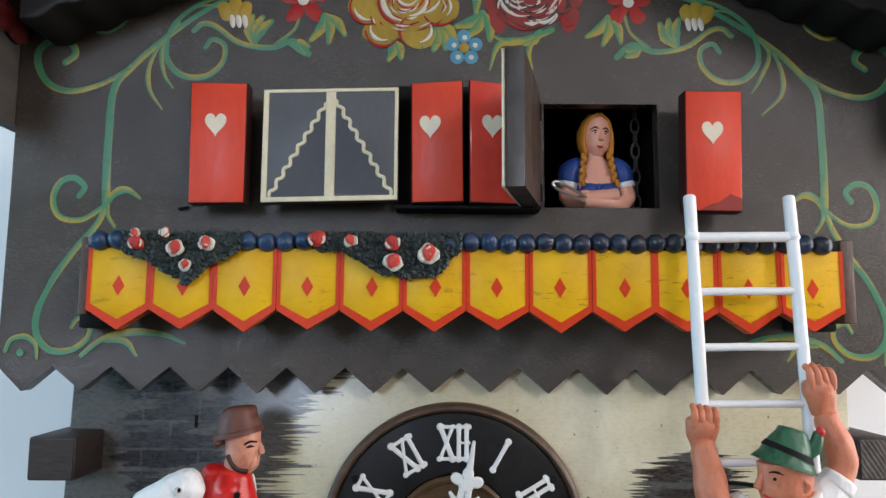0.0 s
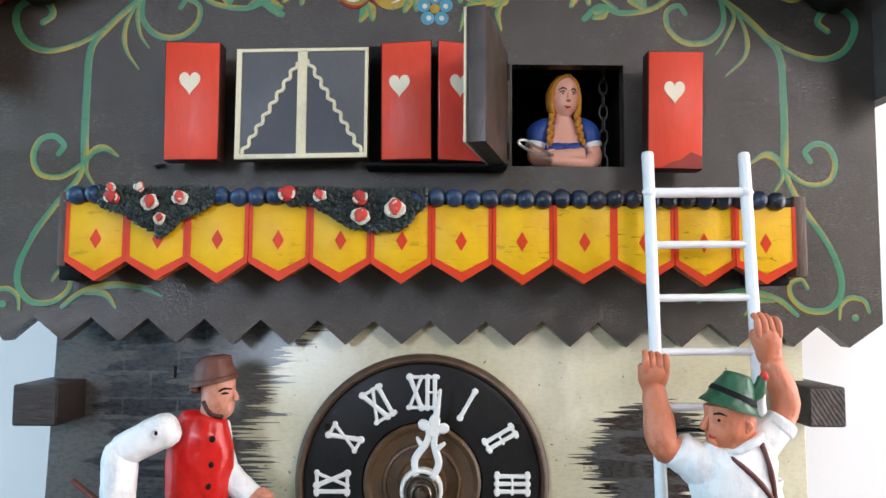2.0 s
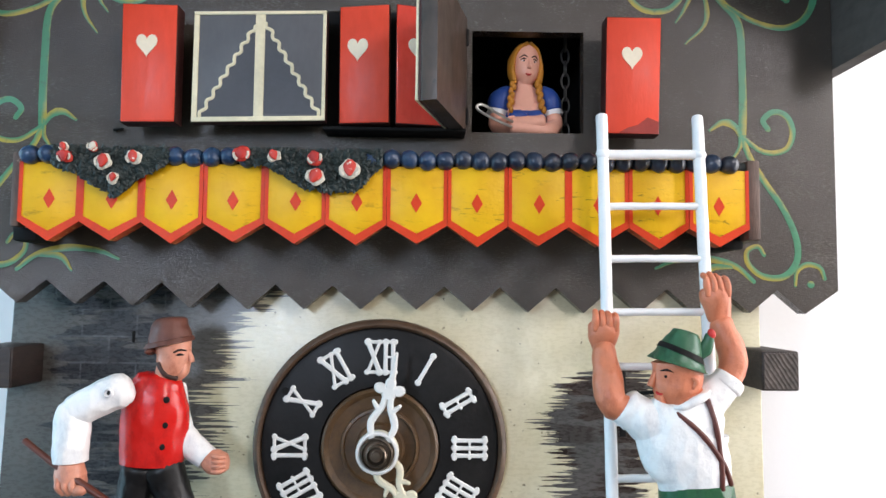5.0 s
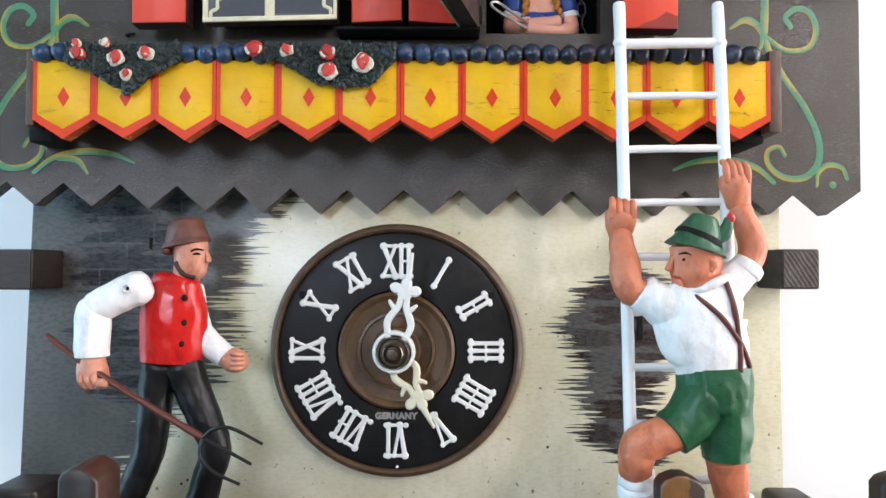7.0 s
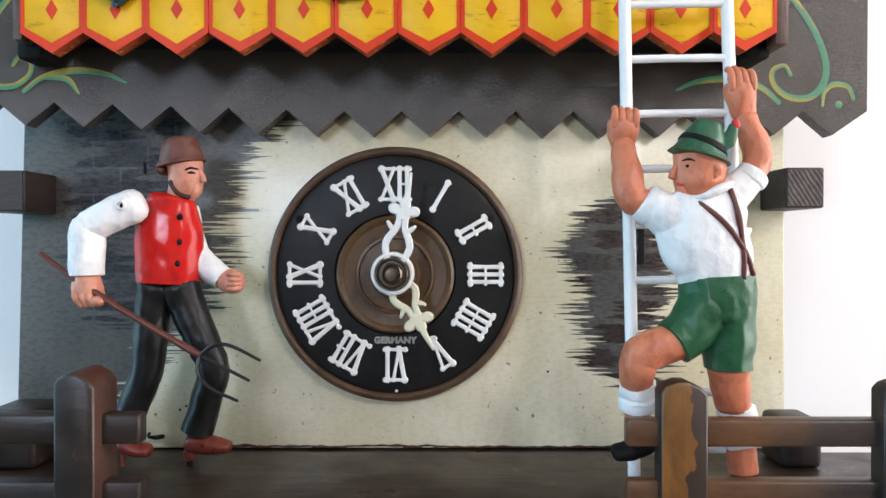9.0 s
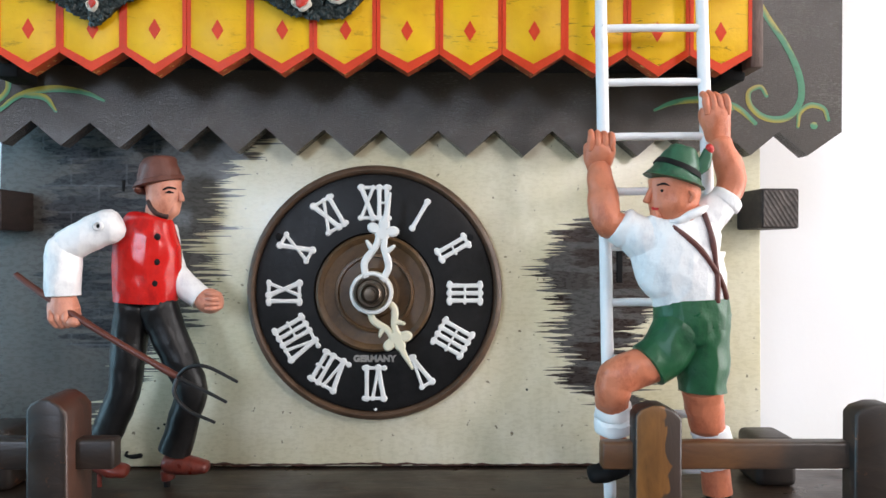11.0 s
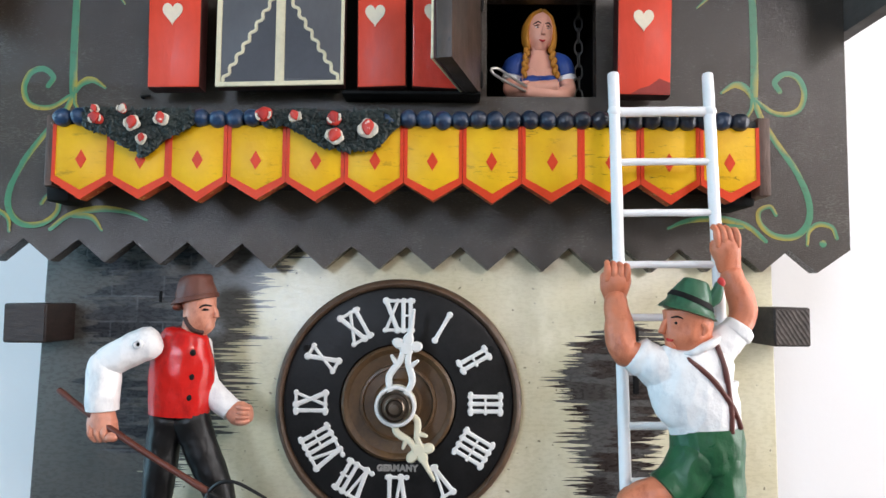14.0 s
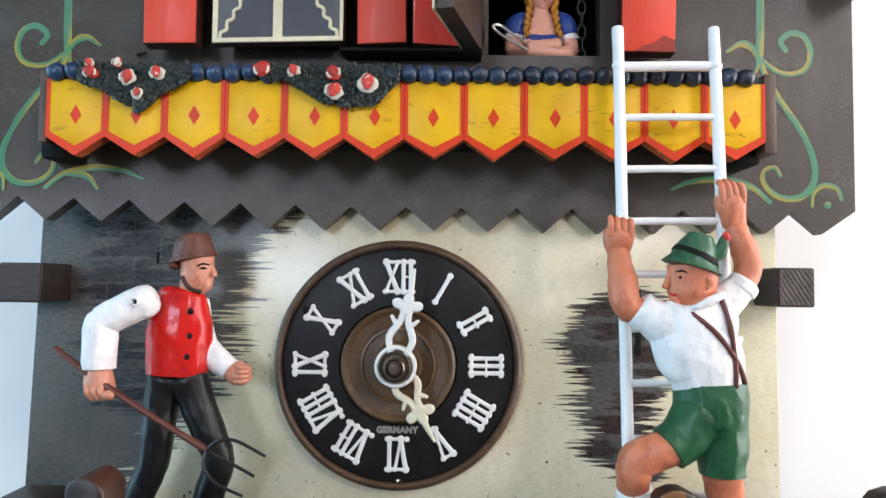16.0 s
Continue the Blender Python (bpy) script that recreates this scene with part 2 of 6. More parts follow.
M["door_back"] = stained("brown_door_back", rgb(52, 42, 36), rgb(86, 70, 60), 180, grain=(1, 1, 0.3), rough=0.4, scratch=rgb(30, 26, 24))
k = Nodes("sawn_end_grain")
sg = k.add("ShaderNodeSeparateXYZ")
k.tree.links.new(k.co.outputs["Object"], sg.inputs[0])
slant = k.math("ADD", k.math("MULTIPLY", sg.outputs["X"], 3400.0), k.math("MULTIPLY", sg.outputs["Z"], 2200.0))
saw = k.math("SINE", k.math("ADD", slant, k.math("MULTIPLY", k.noise(160, 4, 0.6), 7.0)))
g = k.noise(240, 5, 0.65)
c = k.mix(k.span(g, 0.3, 0.7), rgb(50, 42, 38), rgb(76, 66, 60))
c = k.mix(k.math("MULTIPLY", k.span(saw, 0.2, 0.9), k.span(g, 0.40, 0.62, 0.0, 0.6)), c, rgb(116, 106, 98))
M["grain"] = k.finish(c, 0.55, k.math("ADD", g, k.math("MULTIPLY", saw, 0.3)), 0.3, 0.0006)
M["end"] = stained("worn_brown_board", rgb(70, 52, 44), rgb(120, 94, 80), 260, grain=(2.5, 1, 0.5), rough=0.55, scratch=rgb(160, 140, 125))
M["deck"] = stained("dark_deck_stain", rgb(36, 28, 23), rgb(70, 54, 42), 170, grain=(0.22, 1.4, 1), rough=0.36, scratch=rgb(92, 64, 42))
k = Nodes("two_tone_fence_stain")
g = k.noise(160, 5, 0.65, stretch=(1, 1, 0.3), distort=0.5)
w = k.noise(48, 3, 0.55)
c = k.mix(k.span(g, 0.3, 0.7), rgb(92, 60, 30), rgb(140, 94, 48))
sx = k.add("ShaderNodeSeparateXYZ")
k.tree.links.new(k.co.outputs["Object"], sx.inputs[0])
worn = k.math("ADD", k.math("ADD", sx.outputs["X"], k.math("MULTIPLY", k.math("SUBTRACT", w, 0.5), 0.016)), k.math("MULTIPLY", k.math("SUBTRACT", k.noise(130, 2, 0.4, stretch=(1, 1, 0.8), distort=1.2), 0.5), 0.012))
c = k.mix(k.span(worn, -0.0556, -0.0550), c, k.mix(g, rgb(44, 38, 36), rgb(74, 58, 48)))
M["fence"] = k.finish(c, 0.36, g, 0.35, 0.0006)
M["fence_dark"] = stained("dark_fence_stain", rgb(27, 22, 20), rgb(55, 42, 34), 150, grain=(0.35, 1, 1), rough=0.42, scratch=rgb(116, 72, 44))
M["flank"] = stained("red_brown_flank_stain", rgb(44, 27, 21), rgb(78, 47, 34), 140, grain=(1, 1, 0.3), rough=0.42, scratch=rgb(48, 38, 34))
k = Nodes("amber_to_dark_rail_stain")
sp = k.add("ShaderNodeSeparateXYZ")
k.tree.links.new(k.co.outputs["Object"], sp.inputs[0])
g = k.noise(150, 5, 0.65, stretch=(0.3, 1, 1), distort=0.5)
amber = k.mix(k.span(g, 0.3, 0.7), rgb(80, 52, 34), rgb(118, 80, 50))
dusk = k.mix(k.span(g, 0.3, 0.7), rgb(44, 38, 36), rgb(76, 64, 56))
fade = k.span(k.math("ADD", sp.outputs["X"], k.math("MULTIPLY", k.math("SUBTRACT", k.noise(60, 4), 0.5), 0.05)), -0.040, -0.012)
M["rail"] = k.finish(k.mix(fade, amber, dusk), 0.38, g, 0.35, 0.0006)
M["seam"] = paint("brown_seam_line", rgb(70, 42, 30), 0.5, 0.4)
M["worn_red"] = paint("worn_dark_red_paint", rgb(150, 44, 32), 0.5, 0.3)
M["roof"] = stained("grey_brown_soffit", rgb(72, 66, 62), rgb(96, 88, 82), 120, grain=(1, 0.3, 1), rough=0.6)
M["barge"] = paint("dark_red_trim_paint", rgb(110, 30, 30), 0.35, 0.35, chips=rgb(200, 190, 185), amount=0.68)
M["barge_dark"] = paint("black_brown_barge_stain", rgb(24, 20, 19), 0.5, 0.3, chips=rgb(110, 104, 98), amount=0.70, spec=0.25)
k = Nodes("worn_blue_bead_paint")
info = k.tree.nodes.new("ShaderNodeObjectInfo").outputs["Random"]
sb = k.add("ShaderNodeSeparateXYZ")
k.tree.links.new(k.co.outputs["Object"], sb.inputs[0])
n = k.noise(260, 5, 0.7)
c = k.mix(k.span(n, 0.35, 0.65), rgb(22, 38, 62), rgb(46, 78, 114))
worn = k.math("ADD", k.span(sb.outputs["X"], -0.03, 0.06, 0.0, 0.42), k.math("ADD", k.math("MULTIPLY", info, 0.22), k.math("MULTIPLY", n, 0.45)))
c = k.mix(k.span(worn, 0.42, 0.80, 0.0, 0.9), c, rgb(34, 37, 44))
M["bead"] = k.finish(c, 0.3, k.noise(700, 4), 0.35, 0.0005)
M["leaf"] = paint("dark_garland_green", rgb(32, 42, 40), 0.45, 0.5, chips=rgb(92, 94, 90), amount=0.66)
M["rose_red"] = paint("red_blossom_paint", rgb(196, 56, 42), 0.4, 0.3, chips=rgb(222, 214, 200), amount=0.62)
M["rose_white"] = paint("white_blossom_paint", rgb(212, 204, 188), 0.5, 0.22, chips=rgb(150, 70, 56), amount=0.66)
M["skin"] = paint("flesh_paint", rgb(206, 122, 88), 0.38, 0.16, bump=0.36, scale=330, depth=0.0010, spec=0.45, wash=rgb(176, 92, 62), wash_scale=170, knife=0.8)
M["skin_pale"] = paint("pale_flesh_paint", rgb(210, 142, 116), 0.38, 0.14, bump=0.28, scale=330, depth=0.0008, spec=0.4, wash=rgb(172, 104, 82), wash_scale=170, knife=0.7)
M["skin_maid"] = paint("smooth_pink_flesh_paint", rgb(236, 172, 148), 0.35, 0.08, bump=0.15, scale=330, spec=0.4)
M["shirt"] = paint("white_shirt_paint", rgb(236, 235, 234), 0.42, 0.06, bump=0.36, scale=330, depth=0.0010, spec=0.4, wash=rgb(206, 205, 207), wash_scale=130, knife=0.9)
M["vest"] = paint("red_vest_paint", rgb(204, 24, 17), 0.15, 0.12, bump=0.30, scale=300, depth=0.0008, spec=0.42, wash=rgb(146, 18, 20), wash_scale=90, knife=0.7)
M["trouser"] = paint("black_trouser_paint", rgb(13, 12, 13), 0.36, 0.25, bump=0.20, scale=300, depth=0.0010, spec=0.3, wash=rgb(22, 21, 21), wash_scale=140, knife=0.8)
M["shoe"] = paint("red_brown_shoe_paint", rgb(116, 46, 34), 0.32, 0.25, scale=300, wash=rgb(70, 30, 26), wash_scale=130, knife=0.6)
M["hat"] = paint("brown_hat_paint", rgb(100, 58, 46), 0.46, 0.2, bump=0.32, scale=300, depth=0.0008, wash=rgb(70, 40, 34), wash_scale=140, knife=0.7)
M["green"] = paint("green_shorts_paint", rgb(26, 84, 50), 0.34, 0.16, bump=0.32, scale=300, depth=0.0010, spec=0.4, chips=rgb(140, 164, 144), amount=0.75, wash=rgb(18, 60, 40), wash_scale=110, knife=0.8)
M["green_hat"] = paint("green_hat_paint", rgb(40, 92, 64), 0.34, 0.2, bump=0.3, scale=300, depth=0.0008, spec=0.45, chips=rgb(150, 166, 140), amount=0.71, wash=rgb(18, 46, 36), wash_scale=130, knife=0.7)
M["strap"] = paint("brown_strap_paint", rgb(92, 46, 38), 0.4, 0.2)
M["brown"] = paint("dark_hair_paint", rgb(58, 34, 28), 0.5, 0.2)
M["lip"] = paint("red_lip_paint", rgb(190, 44, 40), 0.4, 0.1)
M["blue"] = paint("blue_dress_paint", rgb(40, 74, 150), 0.4, 0.2)
M["blond"] = paint("yellow_hair_paint", rgb(198, 132, 42), 0.45, 0.2)
M["fork_wood"] = paint("red_brown_handle_paint", rgb(98, 52, 40), 0.35, 0.25, chips=rgb(170, 130, 110), amount=0.7)
# painted flowers
M["petal_red"] = paint("red_petal_paint", rgb(172, 34, 24), 0.45, 0.2)
M["petal_gold"] = paint("ochre_petal_paint", rgb(178, 146, 46), 0.45, 0.25)
M["petal_blue"] = paint("light_blue_petal_paint", rgb(84, 152, 176), 0.45, 0.15)
M["petal_pink"] = paint("dusty_rose_paint", rgb(150, 50, 44), 0.45, 0.35)
M["petal_white"] = paint("white_stroke_paint", rgb(224, 216, 204), 0.45, 0.12)


def vine_paint(name, a, b, t0, t1):
    """A brush loaded with two colours: one side of each stroke is green, the other yellow, changing along it."""
    k = Nodes(name)
    uv = k.tree.nodes.new("ShaderNodeUVMap")
    s = k.add("ShaderNodeSeparateXYZ")
    k.tree.links.new(uv.outputs[0], s.inputs[0])
    wave = k.math("SINE", k.math("MULTIPLY", s.outputs["X"], 90.0))
    v = k.math("ADD", k.math("MULTIPLY", s.outputs["Y"], 1.1), k.math("MULTIPLY", wave, 0.45))
    v = k.math("ADD", v, k.math("MULTIPLY", k.math("SUBTRACT", k.noise(90, 3), 0.5), 1.3))
    c = k.mix(k.span(v, t0, t1), a, b)
    c = k.mix(k.span(k.noise(420, 4, 0.7), 0.56, 0.72, 0.0, 0.65), c, rgb(74, 80, 66))
    return k.finish(c, 0.42, k.noise(600, 3, stretch=(0.3, 1, 1)), 0.25, 0.0003)


M["vine"] = vine_paint("green_yellow_vine_paint", rgb(66, 134, 98), rgb(168, 152, 58), 0.60, 1.20)
M["leafp"] = vine_paint("green_leaf_paint", rgb(66, 136, 96), rgb(172, 152, 56), 0.62, 1.05)

k = Nodes("white_room_wall")
n1, n2 = k.noise(3, 4), k.noise(160, 4)
M["room"] = k.finish(k.mix(k.span(n1, 0.3, 0.7), (0.86, 0.86, 0.86, 1), (0.90, 0.90, 0.90, 1)), 0.8, n2, 0.1, 0.001)
# unseen room walls, added in a dull tone to hold back bounced light
k = Nodes("dull_unseen_wall")
M["dull_wall"] = k.finish(k.mix(k.noise(7, 5, stretch=(3, 3, 0.2)), rgb(112, 102, 92), rgb(140, 130, 118)), 0.6, k.noise(60, 4, stretch=(2, 2, 0.1)), 0.2)
k = Nodes("cream_ceiling")
M["ceil"] = k.finish(k.mix(k.noise(4, 4), rgb(196, 190, 178), rgb(210, 204, 192)), 0.85, k.noise(120, 4), 0.1)
k = Nodes("room_floor_boards")
M["floor"] = k.finish(k.mix(k.noise(9, 5, stretch=(0.2, 3, 1)), rgb(88, 62, 42), rgb(120, 88, 60)), 0.5, k.noise(60, 4, stretch=(0.1, 2, 1)), 0.2)


# ---- mesh helpers ----
def obj_at(name, origin):
    ob = new(name)
    ob.location = (origin[0], origin[1], origin[2] + ZC)
    ob.empty_display_size = 0.01
    return ob


HOME = {}


def thing(name, origin, label, category, group="", kind=""):
    """An empty at the thing's base; its parts are meshes below it."""
    ob = obj_at(name, origin)
    HOME[ob] = Vector(origin)
    return tagged(ob, label, category, group, kind)


def link(name, bm, mats, origin, smooth=True, sharp=35):
    """A mesh object whose own origin is the given place; bm is in clock coordinates."""
    me = bpy.data.meshes.new(name)
    bmesh.ops.translate(bm, verts=bm.verts, vec=-Vector(origin))
    bmesh.ops.recalc_face_normals(bm, faces=bm.faces)
    bm.to_mesh(me)
    bm.free()
    for m in (mats if isinstance(mats, (list, tuple)) else [mats]):
        me.materials.append(m)
    if smooth:
        me.shade_smooth()
        me.set_sharp_from_angle(angle=radians(sharp))
    return new(name, me)


def part(name, bm, material, parent, label="", smooth=True, sharp=35):
    """One mesh under a thing or under a part."""
    o = HOME[parent]
    ob = link(name, bm, material, o, smooth, sharp)
    ob.parent = parent
    HOME[ob] = o
    return tagged(ob, label) if label else ob


def solo(name, bm, mats, origin, label, category, group="", kind="", smooth=True, sharp=35):
    """A thing of one single mesh."""
    ob = link(name, bm, mats, origin, smooth, sharp)
    ob.location = (origin[0], origin[1], origin[2] + ZC)
    return tagged(ob, label, category, group, kind)


def box(bm, a, b, bevel=0.0, seg=2, mat=0):
    """An upright box between two corners, with rounded edges."""
    lo = [min(p, q) for p, q in zip(a, b)]
    hi = [max(p, q) for p, q in zip(a, b)]
    made = bmesh.ops.create_cube(bm, size=1.0)
    vs = made["verts"]
    for v in vs:
        for i in range(3):
            v.co[i] = lo[i] if v.co[i] < 0 else hi[i]
    fs = list({f for v in vs for f in v.link_faces})
    for f in fs:
        f.material_index = mat
    if bevel > 0:
        es = list({e for v in vs for e in v.link_edges})
        r = bmesh.ops.bevel(bm, geom=es, offset=bevel, segments=seg, profile=0.5, affect="EDGES")
        for f in r["faces"]:
            f.material_index = mat
        vs = list({v for f in r["faces"] for v in f.verts} | {v for v in vs if v.is_valid})
    return vs


def plate(bm, outline, y0, y1, bevel=0.0, mat=0):
    """A flat shape in the x-z plane, cut out between the depths y0 (front) and y1."""
    vs = [bm.verts.new((x, y0, z)) for x, z in outline]
    f = bm.faces.new(vs)
    f.material_index = mat
    r = bmesh.ops.extrude_face_region(bm, geom=[f])
    back = [g for g in r["geom"] if isinstance(g, bmesh.types.BMVert)]
    bmesh.ops.translate(bm, verts=back, vec=(0, y1 - y0, 0))
    for g in {f2 for v in vs + back for f2 in v.link_faces}:
        g.material_index = mat
    if bevel > 0:
        rim = [e for e in bm.edges if all(v in set(vs) for v in e.verts)]
        r = bmesh.ops.bevel(bm, geom=rim, offset=bevel, segments=2, profile=0.5, affect="EDGES")
        for g in r["faces"]:
            g.material_index = mat
    return vs


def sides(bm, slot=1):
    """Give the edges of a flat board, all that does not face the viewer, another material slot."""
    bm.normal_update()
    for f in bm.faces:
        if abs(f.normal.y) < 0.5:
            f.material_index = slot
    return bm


def curve_through(pts, n=8):
    """A smooth line through points (Catmull-Rom)."""
    p = [np.array(q, float) for q in pts]
    p = [2 * p[0] - p[1]] + p + [2 * p[-1] - p[-2]]
    out = []
    for i in range(1, len(p) - 2):
        for j in range(n):
            t = j / n
            a, b, c, d = p[i - 1], p[i], p[i + 1], p[i + 2]
            out.append(0.5 * (2 * b + (c - a) * t + (2 * a - 5 * b + 4 * c - d) * t * t + (3 * b - a - 3 * c + d) * t ** 3))
    out.append(p[-2])
    return out


def brush(bm, pts, w0, w1, y, lift=0.0004, mid=None, n=8, mat=0):
    """A brush stroke of paint in the x-z plane: a ribbon, raised in the middle, with its width going from w0 to w1."""
    line = curve_through(pts, n)
    uvl = bm.loops.layers.uv.verify()
    rows, total = [], 0.0
    m = len(line)
    for i, q in enumerate(line):
        a, b = line[max(i - 1, 0)], line[min(i + 1, m - 1)]
        d = b - a
        d = d / (np.linalg.norm(d) + 1e-9)
        s = np.array((-d[1], d[0]))
        t = i / (m - 1)
        w = (w0 + (w1 - w0) * t) if mid is None else (w0 * (1 - 2 * t) + mid * 2 * t if t < 0.5 else mid * (2 - 2 * t) + w1 * (2 * t - 1))
        if i:
            total += np.linalg.norm(q - line[i - 1])
        row = []
        for v, h in ((-1, 0), (-0.6, 0.8), (0, 1), (0.6, 0.8), (1, 0)):
            c = q + s * v * w / 2
            row.append(bm.verts.new((c[0], y - h * lift, c[1])))
        rows.append((row, total))
    for (ra, ta), (rb, tb) in zip(rows, rows[1:]):
        for j in range(4):
            f = bm.faces.new((ra[j], ra[j + 1], rb[j + 1], rb[j]))
            f.material_index = mat
            for lp, (u, v) in zip(f.loops, ((ta, j / 4), (ta, (j + 1) / 4), (tb, (j + 1) / 4), (tb, j / 4))):
                lp[uvl].uv = (u, v)
    for row, flip in ((rows[0][0], 0), (rows[-1][0], 1)):
        c0 = row[0].co.copy()
        c1 = row[-1].co.copy()
        q = (c0 + c1) / 2
        d = (rows[0][0][2].co - rows[1][0][2].co) if not flip else (rows[-1][0][2].co - rows[-2][0][2].co)
        d.y = 0
        if d.length > 0:
            d = d.normalized() * (c1 - c0).length / 2
        ring = []
        for a in (30, 60, 90, 120, 150):
            p = q + (c0 - q) * math.cos(radians(a)) + d * math.sin(radians(a))
            ring.append(bm.verts.new((p.x, y, p.z)))
        f = bm.faces.new([row[0]] + ring + [row[4], row[3], row[2], row[1]])
        f.material_index = mat
        for lp in f.loops:
            lp[uvl].uv = (0.0, 0.5)


def dab(bm, cx, cz, rx, rz, rot, y, lift=0.0004, mat=0, n=18, wob=0.0):
    """A rounded dab of paint."""
    uvl = bm.loops.layers.uv.verify()
    top = bm.verts.new((cx, y - lift, cz))
    rings = []
    for k, h in ((0.72, 0.85), (1.0, 0.0)):
        ring = []
        for i in range(n):
            a = 2 * math.pi * i / n
            w = 1 + wob * math.sin(3 * a + cx * 900) + wob * 0.6 * math.sin(5 * a + cz * 700)
            u, v = k * rx * w * math.cos(a), k * rz * w * math.sin(a)
            ring.append(bm.verts.new((cx + u * math.cos(rot) - v * math.sin(rot), y - lift * h, cz + u * math.sin(rot) + v * math.cos(rot))))
        rings.append(ring)
    fs = []
    for i in range(n):
        j = (i + 1) % n
        fs.append(bm.faces.new((top, rings[0][i], rings[0][j])))
        fs.append(bm.faces.new((rings[0][i], rings[1][i], rings[1][j], rings[0][j])))
    for f in fs:
        f.material_index = mat
        for lp in f.loops:
            lp[uvl].uv = ((lp.vert.co.x - cx), 0.5 + (lp.vert.co.z - cz) / (2 * rz))


def loft(bm, rings, seg=18, mat=0, rough=0.0, cap=True, ends=(0.55, 0.55)):
    """A carved limb: a tube through rings (x, y, z, radius across, radius in depth), round at both ends."""
    p = curve_through([r[:3] for r in rings], 5)
    rad = curve_through([r[3:5] for r in rings], 5)
    if cap:
        d0 = (p[0] - p[1]) / (np.linalg.norm(p[0] - p[1]) + 1e-9)
        d1 = (p[-1] - p[-2]) / (np.linalg.norm(p[-1] - p[-2]) + 1e-9)
        r0, r1 = rad[0].copy(), rad[-1].copy()
        p = [p[0] + d0 * r0.mean() * ends[0] * s for s in (1.0, 0.9, 0.6)] + p + [p[-1] + d1 * r1.mean() * ends[1] * s for s in (0.6, 0.9, 1.0)]
        rad = [r0 * 0.25, r0 * 0.6, r0 * 0.88] + rad + [r1 * 0.88, r1 * 0.6, r1 * 0.25]
    prev = None
    first = None
    for i, (q, r) in enumerate(zip(p, rad)):
        a, b = p[max(i - 1, 0)], p[min(i + 1, len(p) - 1)]
        d = Vector(b - a).normalized()
        side = d.cross(Vector((0, 1, 0)))
        side = side.normalized() if side.length > 0.1 else Vector((1, 0, 0))
        deep = side.cross(d).normalized()
        ring = []
        for j in range(seg):
            t = 2 * math.pi * j / seg
            o = side * math.cos(t) * r[0] + deep * math.sin(t) * r[1]
            v = Vector(q) + o
            if rough:
                v += o.normalized() * rough * noise.noise(v * 260)
            ring.append(bm.verts.new(v))
        if prev:
            for j in range(seg):
                f = bm.faces.new((prev[j], prev[(j + 1) % seg], ring[(j + 1) % seg], ring[j]))
                f.material_index = mat
        else:
            first = ring
        prev = ring
    for ring in (first, prev):
        f = bm.faces.new(ring)
        f.material_index = mat


def ball(bm, c, r, mat=0, sub=2, rough=0.0, freq=200):
    made = bmesh.ops.create_icosphere(bm, subdivisions=sub, radius=1.0)
    rr = r if isinstance(r, (tuple, list)) else (r, r, r)
    for v in made["verts"]:
        d = v.co.copy()
        v.co = Vector((c[0] + d.x * rr[0], c[1] + d.y * rr[1], c[2] + d.z * rr[2]))
        if rough:
            v.co += d * rough * noise.noise(v.co * freq)
    for f in {f for v in made["verts"] for f in v.link_faces}:
        f.material_index = mat
    return made["verts"]


def turned(bm, c, profile, seg=64, mat=0):
    """A shape turned round the axis that points at the viewer: pairs of radius and depth."""
    prev = None
    for r, y in profile:
        ring = [bm.verts.new((c[0] + r * math.cos(2 * math.pi * i / seg), y, c[1] + r * math.sin(2 * math.pi * i / seg))) for i in range(seg)] if r > 0 else [bm.verts.new((c[0], y, c[1]))]
        if prev:
            for i in range(seg):
                j = (i + 1) % seg
                if len(ring) == 1:
                    f = bm.faces.new((prev[i], prev[j], ring[0]))
                elif len(prev) == 1:
                    f = bm.faces.new((prev[0], ring[i], ring[j]))
                else:
                    f = bm.faces.new((prev[i], prev[j], ring[j], ring[i]))
                f.material_index = mat
        prev = ring


def fresh():
    return bmesh.new()


# ---- the room ----
def slab(name, a, b, mat, label, category):
    bm = fresh()
    box(bm, a, b)
    for v in bm.verts:
        v.co.z -= ZC
    return solo(name, bm, mat, ((a[0] + b[0]) / 2, (a[1] + b[1]) / 2, min(a[2], b[2]) - ZC), label, category, kind="structure", smooth=False)


RX, RY, RZ = 1.25, -1.3, 2.5
slab("floor", (-RX, RY, -0.05), (RX, BACK, 0.0), M["floor"], "brown wooden floor boards of the room", "floor")
slab("ceiling", (-RX, RY, RZ), (RX, BACK, RZ + 0.1), M["ceil"], "plain cream room ceiling", "ceiling")
slab("wall_north", (-RX - 0.1, BACK, 0.0), (RX + 0.1, BACK + 0.12, RZ), M["room"], "bright white wall behind the cuckoo clock", "wall")


def wall_with_windows(name, axis, at, depth, span, holes, label):
    """A wall with rectangular openings right through it."""
    bm = fresh()
    us = sorted({span[0], span[1], *[h[0] for h in holes], *[h[1] for h in holes]})
    vs = sorted({0.0, RZ, *[h[2] for h in holes], *[h[3] for h in holes]})
    for u0, u1 in zip(us, us[1:]):
        for v0, v1 in zip(vs, vs[1:]):
            uc, vc = (u0 + u1) / 2, (v0 + v1) / 2
            if any(h[0] < uc < h[1] and h[2] < vc < h[3] for h in holes):
                continue
            if axis == "x":
                box(bm, (at, u0, v0), (at + depth, u1, v1))
            else:
                box(bm, (u0, at, v0), (u1, at + depth, v1))
    for v in bm.verts:
        v.co.z -= ZC
    o = (at, 0, -ZC) if axis == "x" else (0, at, -ZC)
    return solo(name, bm, M["dull_wall"], o, label, "wall", kind="structure", smooth=False)


